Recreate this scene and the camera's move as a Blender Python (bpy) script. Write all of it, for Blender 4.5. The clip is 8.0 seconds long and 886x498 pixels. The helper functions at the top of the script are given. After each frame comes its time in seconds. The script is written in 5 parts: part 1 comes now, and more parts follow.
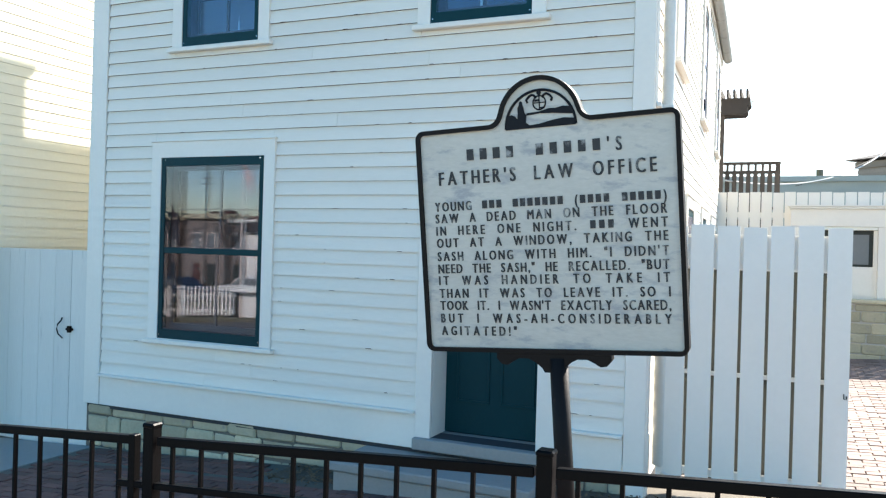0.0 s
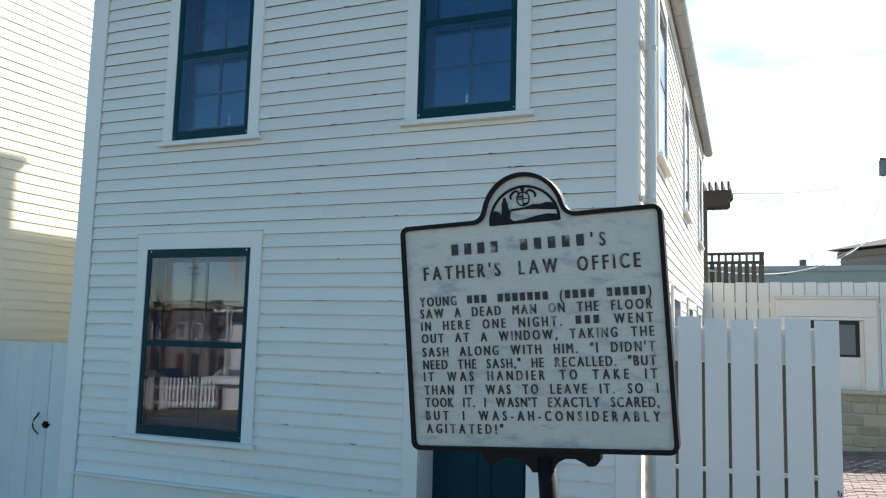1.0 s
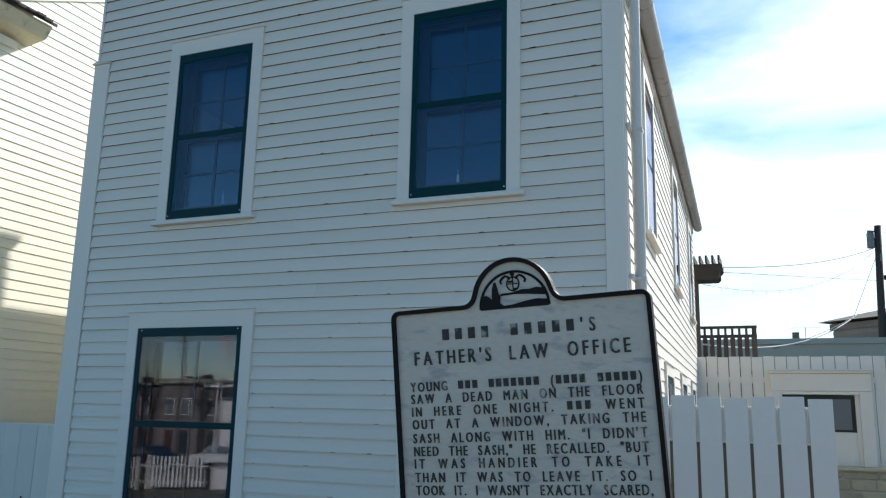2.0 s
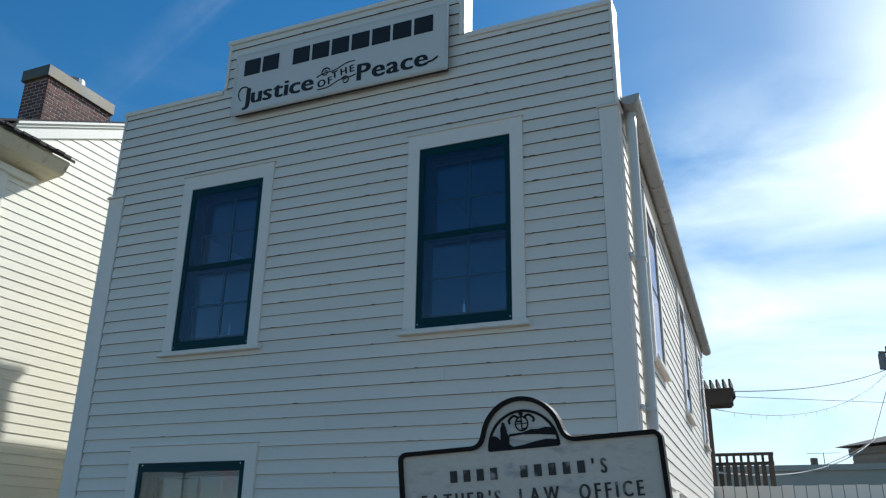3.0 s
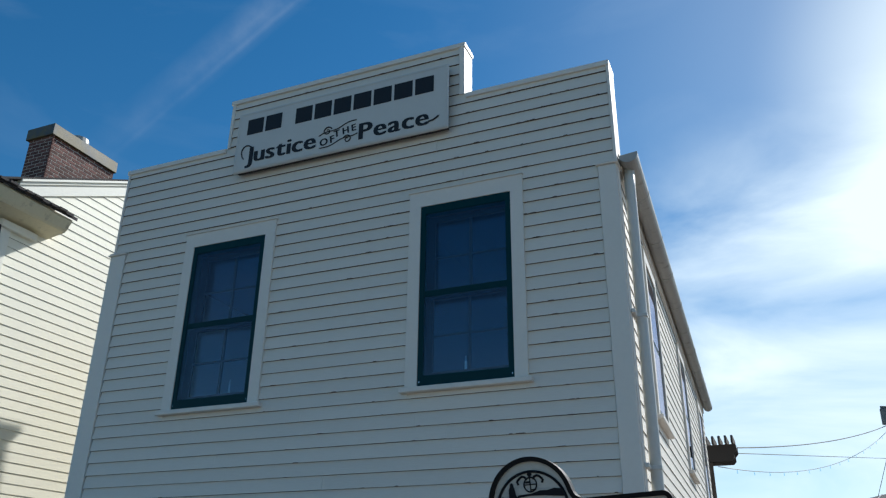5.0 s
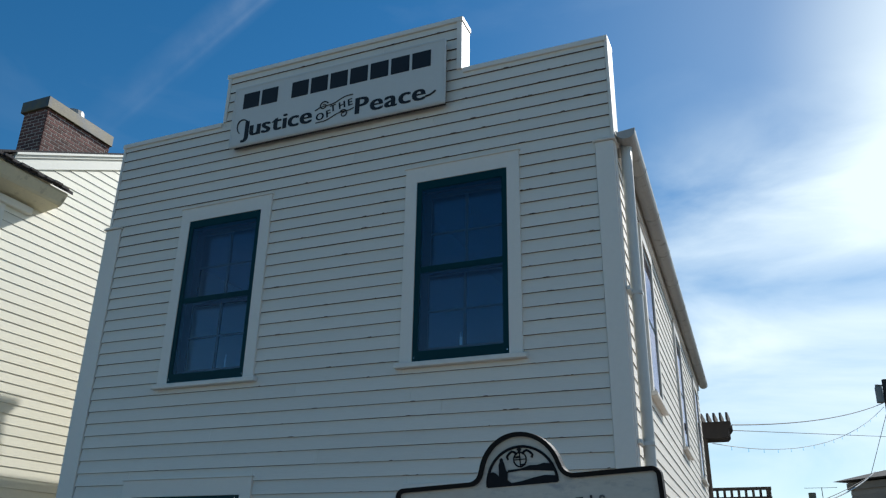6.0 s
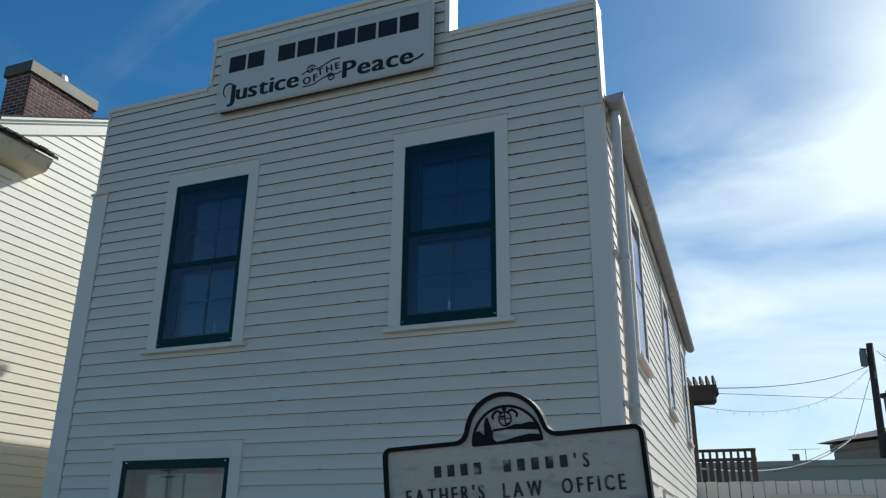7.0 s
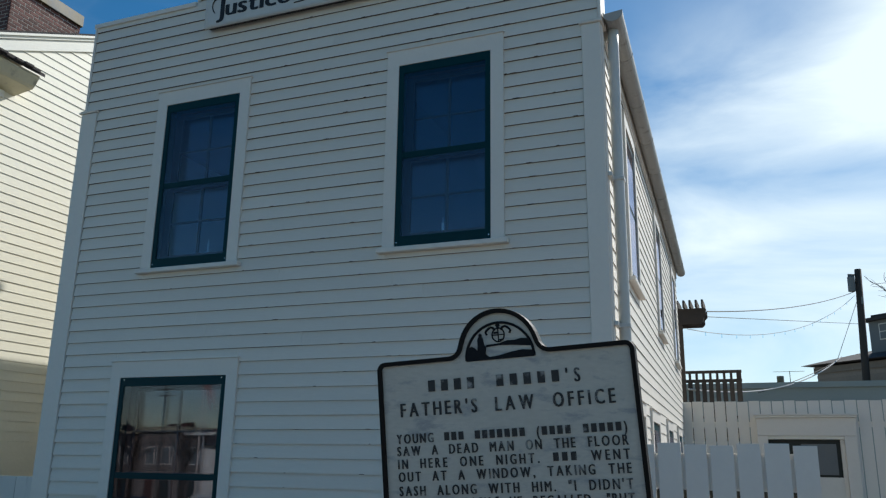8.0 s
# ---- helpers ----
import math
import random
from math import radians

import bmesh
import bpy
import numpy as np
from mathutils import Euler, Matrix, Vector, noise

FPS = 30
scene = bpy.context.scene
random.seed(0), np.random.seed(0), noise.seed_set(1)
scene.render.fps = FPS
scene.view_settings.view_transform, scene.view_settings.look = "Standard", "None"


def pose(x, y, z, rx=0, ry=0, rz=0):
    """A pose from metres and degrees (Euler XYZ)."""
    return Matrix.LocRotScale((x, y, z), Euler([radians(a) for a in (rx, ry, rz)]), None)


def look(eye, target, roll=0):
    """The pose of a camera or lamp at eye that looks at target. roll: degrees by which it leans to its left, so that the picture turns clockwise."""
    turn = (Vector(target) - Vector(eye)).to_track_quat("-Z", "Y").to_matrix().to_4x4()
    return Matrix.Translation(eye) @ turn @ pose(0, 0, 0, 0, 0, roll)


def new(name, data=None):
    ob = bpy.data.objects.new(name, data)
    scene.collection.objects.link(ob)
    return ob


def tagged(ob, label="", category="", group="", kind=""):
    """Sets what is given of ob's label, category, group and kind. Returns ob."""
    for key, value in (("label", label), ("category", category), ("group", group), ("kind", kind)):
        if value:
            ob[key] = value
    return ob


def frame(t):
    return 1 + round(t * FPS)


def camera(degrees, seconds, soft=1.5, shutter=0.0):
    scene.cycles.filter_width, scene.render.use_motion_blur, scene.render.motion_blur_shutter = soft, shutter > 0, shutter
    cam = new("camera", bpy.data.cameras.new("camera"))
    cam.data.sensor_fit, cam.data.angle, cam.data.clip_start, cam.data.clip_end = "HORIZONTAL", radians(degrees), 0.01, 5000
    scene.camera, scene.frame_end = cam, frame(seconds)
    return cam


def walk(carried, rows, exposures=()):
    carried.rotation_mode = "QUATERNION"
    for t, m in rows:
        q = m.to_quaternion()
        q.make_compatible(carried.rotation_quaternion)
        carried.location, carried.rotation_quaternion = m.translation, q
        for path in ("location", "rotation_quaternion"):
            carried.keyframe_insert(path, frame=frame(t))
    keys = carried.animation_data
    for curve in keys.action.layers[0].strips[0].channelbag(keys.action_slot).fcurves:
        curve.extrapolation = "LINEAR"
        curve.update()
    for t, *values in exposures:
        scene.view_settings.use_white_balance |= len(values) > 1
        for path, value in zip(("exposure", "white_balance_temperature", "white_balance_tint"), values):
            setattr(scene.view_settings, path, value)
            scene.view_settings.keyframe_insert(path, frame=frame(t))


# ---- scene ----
cam = camera(57.7, 8.0, soft=1.25)
METRES, EYE, TILT, LEAN, TURN = 8.0, 1.5, 0.0, 0.0, 0.0
PATH = [
    (0, (0.945, -6.27, 1.966), (0.139, -4.439, 1.964), 1.6),
    (0.5, (0.957, -6.275, 1.98), (0.163, -4.443, 2.099), 1.6),
    (1, (0.949, -6.253, 1.991), (0.171, -4.424, 2.211), 1.5),
    (1.2, (0.948, -6.257, 1.99), (0.176, -4.43, 2.244), 1.6),
    (2.3, (0.971, -6.284, 2.059), (0.221, -4.492, 2.532), 1.0),
    (2.5, (0.967, -6.29, 2.068), (0.219, -4.514, 2.601), 0.9),
    (3, (0.976, -6.309, 2.096), (0.235, -4.584, 2.786), 0.9),
    (3.5, (0.973, -6.343, 2.119), (0.25, -4.673, 2.949), 0.8),
    (4, (0.989, -6.346, 2.106), (0.275, -4.71, 3.007), 0.7),
    (4.5, (0.947, -6.369, 2.103), (0.234, -4.71, 2.962), 0.6),
    (6, (0.972, -6.331, 2.104), (0.251, -4.629, 2.866), 1.0),
    (6.5, (0.982, -6.333, 2.091), (0.268, -4.614, 2.822), 0.8),
    (7, (0.99, -6.327, 2.084), (0.281, -4.587, 2.769), 0.6),
    (7.5, (0.981, -6.315, 2.059), (0.272, -4.54, 2.647), 0.6),
    (8, (0.979, -6.316, 2.059), (0.267, -4.517, 2.565), 0.8),
]
EXPOSURES = [(0.0, 1.93, 6850, 10), (0.5, 1.54, 6750, 9), (1.0, 1.18, 6550, 8), (2.5, 0.44, 6250, 8), (3.0, 0.24, 6150, 8), (3.5, 0.14, 6150, 8), (4.5, 0.09, 6150, 8), (6.0, 0.02, 6200, 8), (7.0, -0.03, 6250, 8), (8.0, -0.01, 6300, 8)]
walk(cam, [(t, look(eye, target, roll)) for t, eye, target, roll in PATH], EXPOSURES)

# ---- exposure over the clip, sun and sky ----
SUN = Vector((0.310, 0.704, 0.639)).normalized()
lamp = bpy.data.lights.new("sun", "SUN")
lamp.energy, lamp.angle, lamp.color = 5.0, radians(0.6), (1.0, 0.96, 0.90)
sun_lamp = new("sun", lamp)
sun_lamp.matrix_basis = look(SUN * 60, (0, 0, 0))

world = bpy.data.worlds.new("sky")
scene.world = world
world.use_nodes = True
wt = world.node_tree
wt.nodes.clear()


def wnode(kind, **inputs):
    n = wt.nodes.new(kind)
    for k, v in inputs.items():
        n.inputs[int(k[1:])].default_value = v
    return n


def wmath(op, a, b=None, c=None, clamp=False):
    n = wt.nodes.new("ShaderNodeMath")
    n.operation, n.use_clamp = op, clamp
    for i, v in enumerate((a, b, c)):
        if v is None:
            continue
        if isinstance(v, (int, float)):
            n.inputs[i].default_value = v
        else:
            wt.links.new(v, n.inputs[i])
    return n.outputs[0]


def wdot(vec, d):
    n = wt.nodes.new("ShaderNodeVectorMath")
    n.operation = "DOT_PRODUCT"
    wt.links.new(vec, n.inputs[0])
    n.inputs[1].default_value = d
    return n.outputs["Value"]


def wmix(fac, a, b):
    n = wt.nodes.new("ShaderNodeMix")
    n.data_type = "RGBA"
    for i, v in ((0, fac), (6, a), (7, b)):
        if isinstance(v, (int, float, tuple)):
            n.inputs[i].default_value = v
        else:
            wt.links.new(v, n.inputs[i])
    return n.outputs[2]


sky = wt.nodes.new("ShaderNodeTexSky")
sky.sky_type, sky.sun_disc = "NISHITA", False
sky.sun_elevation, sky.sun_rotation = math.asin(SUN.z), math.atan2(SUN.x, SUN.y)
sky.air_density, sky.dust_density, sky.ozone_density = 1.0, 0.12, 1.6
coord = wt.nodes.new("ShaderNodeTexCoord")
ray = coord.outputs["Generated"]
# thin cirrus, drawn out sideways, thicker towards the sun
mapping = wt.nodes.new("ShaderNodeMapping")
mapping.inputs["Rotation"].default_value = (0.0, radians(14), radians(20))
mapping.inputs["Scale"].default_value = (1.0, 1.0, 3.4)
wt.links.new(ray, mapping.inputs["Vector"])
cirrus = wt.nodes.new("ShaderNodeTexNoise")
cirrus.inputs["Scale"].default_value, cirrus.inputs["Detail"].default_value = 3.2, 8
cirrus.inputs["Roughness"].default_value, cirrus.inputs["Distortion"].default_value = 0.55, 0.5
wt.links.new(mapping.outputs[0], cirrus.inputs["Vector"])
# a veil of cirrus with a clear rift in it, and bright haze beside the sun
edge = wmath("MULTIPLY_ADD", wdot(ray, (0.2217, 0.4826, -0.8473)), 6.5, 0.30, True)
rift = wmath("SUBTRACT", 1.0, wmath("DIVIDE", wmath("ABSOLUTE", wdot(ray, (-0.0245, 0.3189, -0.9475))), 0.045), None, True)
haze = wmath("MULTIPLY", wmath("SUBTRACT", wdot(ray, (0.282, 0.819, 0.500)), 0.962), 31.0, None, True)
haze = wmath("MULTIPLY", haze, haze)
veil = wmath("MULTIPLY_ADD", rift, -0.42, wmath("MULTIPLY", edge, 0.62))
veil = wmath("ADD", veil, wmath("MULTIPLY", wmath("SUBTRACT", cirrus.outputs["Fac"], 0.5), 1.7))
cloud = wmath("MULTIPLY", wmath("MAXIMUM", veil, 0.0, None, True), wmath("MULTIPLY_ADD", edge, 0.85, 0.10))
halo = wmath("POWER", wmath("MULTIPLY", wmath("SUBTRACT", wdot(ray, (0.282, 0.819, 0.500)), 0.74), 3.9, None, True), 3.0)
cloud = wmath("ADD", cloud, wmath("MULTIPLY_ADD", haze, 0.65, wmath("MULTIPLY", halo, 0.22)), None, True)
cloud = wmath("MULTIPLY", cloud, 0.92)
deep = wt.nodes.new("ShaderNodeHueSaturation")
deep.inputs["Saturation"].default_value = 1.38
deep.inputs["Hue"].default_value = 0.495
wt.links.new(sky.outputs[0], deep.inputs["Color"])
cloudy = wmix(cloud, deep.outputs[0], (10.2, 11.3, 11.7, 1))
# an old vapour trail
TRAIL_A, TRAIL_B = Vector((-0.4353, 0.6040, 0.6676)), Vector((-0.6575, 0.5778, 0.4835))
across = TRAIL_A.cross(TRAIL_B).normalized()
along = (TRAIL_A - TRAIL_B).normalized()
wisp = wt.nodes.new("ShaderNodeTexNoise")
wisp.inputs["Scale"].default_value, wisp.inputs["Detail"].default_value = 34, 8
wt.links.new(ray, wisp.inputs["Vector"])
off = wmath("ABSOLUTE", wdot(ray, tuple(across)))
band = wmath("SUBTRACT", 1.0, wmath("DIVIDE", off, 0.025), None, True)
length = wmath("MULTIPLY_ADD", wdot(ray, tuple(along)), 2.2, 0.46, True)
front = wmath("GREATER_THAN", wdot(ray, tuple(TRAIL_A)), 0.0)
ridge = wmath("SUBTRACT", 1.0, wmath("DIVIDE", wmath("ABSOLUTE", wmath("SUBTRACT", wdot(ray, tuple(across)), -0.013)), 0.0045), None, True)
band = wmath("MULTIPLY_ADD", ridge, 0.28, wmath("MULTIPLY", band, 0.55))
trail = wmath("MULTIPLY", wmath("MULTIPLY", band, length), wmath("MULTIPLY", front, wmath("MULTIPLY_ADD", wisp.outputs["Fac"], 0.60, -0.05, True)))
full = wmix(trail, cloudy, (7.5, 8.2, 9.0, 1))
back = wt.nodes.new("ShaderNodeBackground")
back.inputs["Strength"].default_value = 0.096
wt.links.new(full, back.inputs["Color"])
wout = wt.nodes.new("ShaderNodeOutputWorld")
wt.links.new(back.outputs[0], wout.inputs["Surface"])


# ---- materials ----
def material(name, base, rough=0.6, vary=0.12, big=0.7, fine=40.0, bump=0.15, metal=0.0, stain=None, stain_at=0.62, piece=0.0, spec=0.5, streak=False):
    """A painted or raw surface: grain and large variation in world metres, optional stains and per-piece tone."""
    m = bpy.data.materials.new(name)
    m.use_nodes = True
    t = m.node_tree
    b = t.nodes["Principled BSDF"]
    b.inputs["Roughness"].default_value, b.inputs["Metallic"].default_value = rough, metal
    b.inputs["Specular IOR Level"].default_value = spec
    geo = t.nodes.new("ShaderNodeNewGeometry")
    vec = geo.outputs["Position"]
    if streak:
        mp = t.nodes.new("ShaderNodeMapping")
        mp.inputs["Scale"].default_value = streak
        t.links.new(vec, mp.inputs["Vector"])
        vec = mp.outputs[0]
    n1, n2 = t.nodes.new("ShaderNodeTexNoise"), t.nodes.new("ShaderNodeTexNoise")
    n1.inputs["Scale"].default_value, n1.inputs["Detail"].default_value = big, 5
    n2.inputs["Scale"].default_value, n2.inputs["Detail"].default_value = fine, 4
    t.links.new(vec, n1.inputs["Vector"]), t.links.new(vec, n2.inputs["Vector"])

    def m2(op, a, b_, c=None):
        n = t.nodes.new("ShaderNodeMath")
        n.operation = op
        for i, v in enumerate((a, b_, c)):
            if v is None:
                continue
            if isinstance(v, (int, float)):
                n.inputs[i].default_value = v
            else:
                t.links.new(v, n.inputs[i])
        return n.outputs[0]

    tone = m2("MULTIPLY_ADD", n1.outputs["Fac"], vary, 1 - vary / 2)
    tone = m2("MULTIPLY", tone, m2("MULTIPLY_ADD", n2.outputs["Fac"], vary * 0.8, 1 - vary * 0.4))
    if piece:
        info = t.nodes.new("ShaderNodeObjectInfo")
        tone = m2("MULTIPLY", tone, m2("MULTIPLY_ADD", info.outputs["Random"], piece, 1 - piece / 2))
        isl = m2("MULTIPLY_ADD", geo.outputs["Random Per Island"], piece, 1 - piece / 2)
        tone = m2("MULTIPLY", tone, isl)
    mul = t.nodes.new("ShaderNodeVectorMath")
    mul.operation = "SCALE"
    mul.inputs[0].default_value = base
    t.links.new(tone, mul.inputs["Scale"])
    colour = mul.outputs[0]
    if stain:
        n3 = t.nodes.new("ShaderNodeTexNoise")
        n3.inputs["Scale"].default_value, n3.inputs["Detail"].default_value = fine * 0.22, 8
        n3.inputs["Roughness"].default_value = 0.65
        t.links.new(vec, n3.inputs["Vector"])
        ramp = t.nodes.new("ShaderNodeValToRGB")
        ramp.color_ramp.elements[0].position, ramp.color_ramp.elements[1].position = stain_at, stain_at + 0.12
        t.links.new(n3.outputs["Fac"], ramp.inputs["Fac"])
        mx = t.nodes.new("ShaderNodeMix")
        mx.data_type = "RGBA"
        t.links.new(ramp.outputs["Color"], mx.inputs[0]), t.links.new(colour, mx.inputs[6])
        mx.inputs[7].default_value = (*stain, 1)
        colour = mx.outputs[2]
    t.links.new(colour, b.inputs["Base Color"])
    if bump:
        bp = t.nodes.new("ShaderNodeBump")
        bp.inputs["Strength"].default_value, bp.inputs["Distance"].default_value = bump, 0.01
        t.links.new(n2.outputs["Fac"], bp.inputs["Height"]), t.links.new(bp.outputs[0], b.inputs["Normal"])
    r = m2("MULTIPLY_ADD", n1.outputs["Fac"], 0.2, rough - 0.1)
    t.links.new(r, b.inputs["Roughness"])
    return m


def glass_material(name, straight, tint):
    m = bpy.data.materials.new(name)
    m.use_nodes = True
    t = m.node_tree
    t.nodes.clear()
    out, mix = t.nodes.new("ShaderNodeOutputMaterial"), t.nodes.new("ShaderNodeMixShader")
    tr, gl, fr = t.nodes.new("ShaderNodeBsdfTransparent"), t.nodes.new("ShaderNodeBsdfGlossy"), t.nodes.new("ShaderNodeLayerWeight")
    tr.inputs[0].default_value, gl.inputs["Roughness"].default_value = (*tint, 1), 0.0
    gl.inputs[0].default_value = (0.78, 0.73, 0.82, 1)
    fr.inputs["Blend"].default_value = 0.5
    power, scale = t.nodes.new("ShaderNodeMath"), t.nodes.new("ShaderNodeMath")
    power.operation, scale.operation = "POWER", "MULTIPLY_ADD"
    power.inputs[1].default_value, scale.inputs[1].default_value, scale.inputs[2].default_value = 5.0, 1.0 - straight, straight
    t.links.new(fr.outputs["Facing"], power.inputs[0]), t.links.new(power.outputs[0], scale.inputs[0])
    # old panes are not quite flat
    geo, ns, bp = t.nodes.new("ShaderNodeNewGeometry"), t.nodes.new("ShaderNodeTexNoise"), t.nodes.new("ShaderNodeBump")
    ns.inputs["Scale"].default_value = 3.5
    bp.inputs["Strength"].default_value, bp.inputs["Distance"].default_value = 0.006, 0.02
    t.links.new(geo.outputs["Position"], ns.inputs["Vector"]), t.links.new(ns.outputs["Fac"], bp.inputs["Height"])
    t.links.new(bp.outputs[0], gl.inputs["Normal"])
    t.links.new(scale.outputs[0], mix.inputs[0]), t.links.new(tr.outputs[0], mix.inputs[1]), t.links.new(gl.outputs[0], mix.inputs[2])
    t.links.new(mix.outputs[0], out.inputs[0])
    return m


WHITE = material("white_paint_boards", (0.765, 0.712, 0.625), 0.55, 0.10, 0.9, 30, 0.12, piece=0.05, streak=(0.5, 1, 3), stain=(0.60, 0.57, 0.50), stain_at=0.70)
# board undersides: brown wear, darkened further for the shadow line under each board
BUTT = material("weathered_shaded_edge", (0.085, 0.049, 0.032), 0.85, 0.5, 5.0, 40, 0.2, stain=(0.012, 0.009, 0.007), stain_at=0.56)
# lighter edge copy for the sunlit walls, its grey drawing their faint shade lines
PALEEDGE = material("sunlit_board_edge", (0.34, 0.31, 0.26), 0.8, 0.4, 2.5, 40, 0.2)
TRIM = material("white_paint_trim", (0.775, 0.727, 0.650), 0.5, 0.08, 1.2, 25, 0.08, stain=(0.62, 0.59, 0.52), stain_at=0.72)
# gate white: streaks are wear, the darker base holds the shade between the houses
OLDSHADED = material("weathered_shaded_gate_paint", (0.66, 0.635, 0.58), 0.6, 0.16, 1.2, 22, 0.1, piece=0.06, streak=(3, 1, 0.35), stain=(0.50, 0.48, 0.44), stain_at=0.62)
CREAM = material("cream_paint_boards", (0.85, 0.812, 0.665), 0.55, 0.10, 0.8, 30, 0.12, piece=0.05)
CREAMTRIM = material("cream_paint_trim", (0.84, 0.82, 0.72), 0.55, 0.10, 0.8, 30, 0.1)
# cream soffit paint with the yellow of warm bounced light mixed into its colour
SOFFIT = material("soffit_bounce_paint", (0.68, 0.62, 0.44), 0.6, 0.2, 2.0, 30, 0.1, stain=(0.46, 0.41, 0.29), stain_at=0.56)
SASH = material("grey_green_sash_paint", (0.008, 0.022, 0.034), 0.45, 0.2, 2.0, 45, 0.1)
GREEN = material("dark_green_paint", (0.001, 0.034, 0.042), 0.45, 0.25, 2.0, 45, 0.1, spec=0.12)
BLACK = material("black_iron_paint", (0.0035, 0.003, 0.003), 0.4, 0.4, 6.0, 90, 0.1, spec=0.07)
RUSTBLACK = material("rusty_dark_iron", (0.007, 0.005, 0.0045), 0.55, 0.5, 7.0, 80, 0.1, stain=(0.028, 0.014, 0.010), stain_at=0.64, spec=0.16)
PLATE = material("weathered_plate_paint", (0.50, 0.472, 0.415), 0.5, 0.30, 4.0, 60, 0.12, stain=(0.33, 0.325, 0.32), stain_at=0.535, streak=(0.55, 1, 1.4))
LETTER = material("worn_black_lettering", (0.016, 0.016, 0.018), 0.55, 0.5, 9.0, 70, 0.1, stain=(0.27, 0.265, 0.25), stain_at=0.555)
LUNETTE = material("worn_dark_relief", (0.009, 0.010, 0.013), 0.6, 0.5, 9.0, 60, 0.1, stain=(0.22, 0.23, 0.25), stain_at=0.69, spec=0.15)
SIGNWHITE = material("sign_board_paint", (0.62, 0.61, 0.57), 0.45, 0.08, 2.0, 30, 0.06)
SIGNBLACK = material("sign_letter_paint", (0.004, 0.004, 0.006), 0.6, 0.3, 6.0, 40, 0.05)
DRYLEAF = material("dry_brown_leaf", (0.16, 0.10, 0.055), 0.9, 0.5, 8.0, 60, 0.0, piece=0.8)
WALKBRICK = material("dark_red_brick", (0.115, 0.050, 0.040), 0.8, 0.4, 2.0, 45, 0.5, piece=0.6)
STONE = material("cream_limestone", (0.43, 0.375, 0.255), 0.9, 0.40, 3.0, 35, 0.6, piece=0.5, stain=(0.30, 0.28, 0.24), stain_at=0.6)
MORTAR = material("grey_mortar", (0.48, 0.44, 0.39), 0.95, 0.3, 4.0, 60, 0.6)
DULLBRICK = material("dull_brown_brick", (0.21, 0.17, 0.145), 0.9, 0.4, 1.0, 12, 0.5, piece=0.4, stain=(0.26, 0.23, 0.20), stain_at=0.6)
TANBRICK = material("weathered_tan_brick", (0.27, 0.225, 0.19), 0.9, 0.4, 1.0, 12, 0.5, piece=0.4, stain=(0.28, 0.24, 0.21), stain_at=0.58)
BRICK = material("old_red_brick", (0.105, 0.048, 0.040), 0.88, 0.4, 4.0, 50, 0.5, piece=0.8, stain=(0.05, 0.03, 0.028), stain_at=0.6)
PAVER = material("worn_paving_brick", (0.20, 0.145, 0.122), 0.85, 0.35, 2.0, 45, 0.5, piece=0.6, stain=(0.16, 0.11, 0.09), stain_at=0.62)
LIME = material("dark_lime_joint", (0.15, 0.13, 0.105), 0.97, 0.4, 5.0, 60, 0.6)
JOINT = material("sandy_joint", (0.12, 0.105, 0.085), 0.97, 0.4, 3.0, 70, 0.6)
CONCRETE = material("worn_concrete", (0.27, 0.258, 0.24), 0.85, 0.25, 1.5, 40, 0.35, stain=(0.24, 0.235, 0.22), stain_at=0.6)
SOIL = material("bare_soil_and_leaves", (0.10, 0.075, 0.055), 0.97, 0.6, 5.0, 50, 0.9, stain=(0.20, 0.17, 0.13), stain_at=0.6)
DRYGRASS = material("dry_winter_grass", (0.125, 0.105, 0.055), 0.95, 0.5, 0.8, 25, 0.6, stain=(0.20, 0.165, 0.10), stain_at=0.58)
GROUND = material("street_ground", (0.15, 0.135, 0.11), 0.95, 0.35, 0.3, 20, 0.5, stain=(0.18, 0.16, 0.12), stain_at=0.6)
ASPHALT = material("grey_asphalt", (0.10, 0.098, 0.093), 0.9, 0.3, 0.6, 60, 0.5)
SHINGLE = material("dark_shingles", (0.05, 0.045, 0.045), 0.92, 0.5, 3.0, 40, 0.6, piece=0.3)
GUTTER = material("pale_metal_gutter", (0.38, 0.37, 0.345), 0.45, 0.3, 1.5, 30, 0.05, spec=0.5, stain=(0.22, 0.205, 0.18), stain_at=0.57)
DOWNPIPE = material("white_enamel_pipe", (0.64, 0.64, 0.60), 0.45, 0.12, 1.5, 30, 0.05, stain=(0.52, 0.51, 0.46), stain_at=0.66)
METAL = material("galvanised_flashing", (0.060, 0.072, 0.080), 0.5, 0.3, 3.0, 8, 0.1, stain=(0.125, 0.100, 0.038), stain_at=0.38)
OLDWOOD = material("dark_weathered_timber", (0.052, 0.043, 0.036), 0.85, 0.45, 3.0, 50, 0.5, piece=0.4)
POLEWOOD = material("utility_pole_wood", (0.055, 0.042, 0.033), 0.9, 0.4, 3.0, 50, 0.4)
GREYSIDING = material("grey_green_wall", (0.33, 0.36, 0.33), 0.75, 0.15, 0.6, 20, 0.2)
# interior tone near black: the gloom of the unlit rooms is in the colour
DARKROOM = material("darkened_plaster", (0.04, 0.04, 0.044), 0.9, 0.2, 1.0, 20, 0.1)
CURTAIN = material("pale_blind", (0.42, 0.43, 0.45), 0.9, 0.15, 2.0, 30, 0.1)
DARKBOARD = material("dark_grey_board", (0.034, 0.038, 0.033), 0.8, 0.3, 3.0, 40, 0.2)
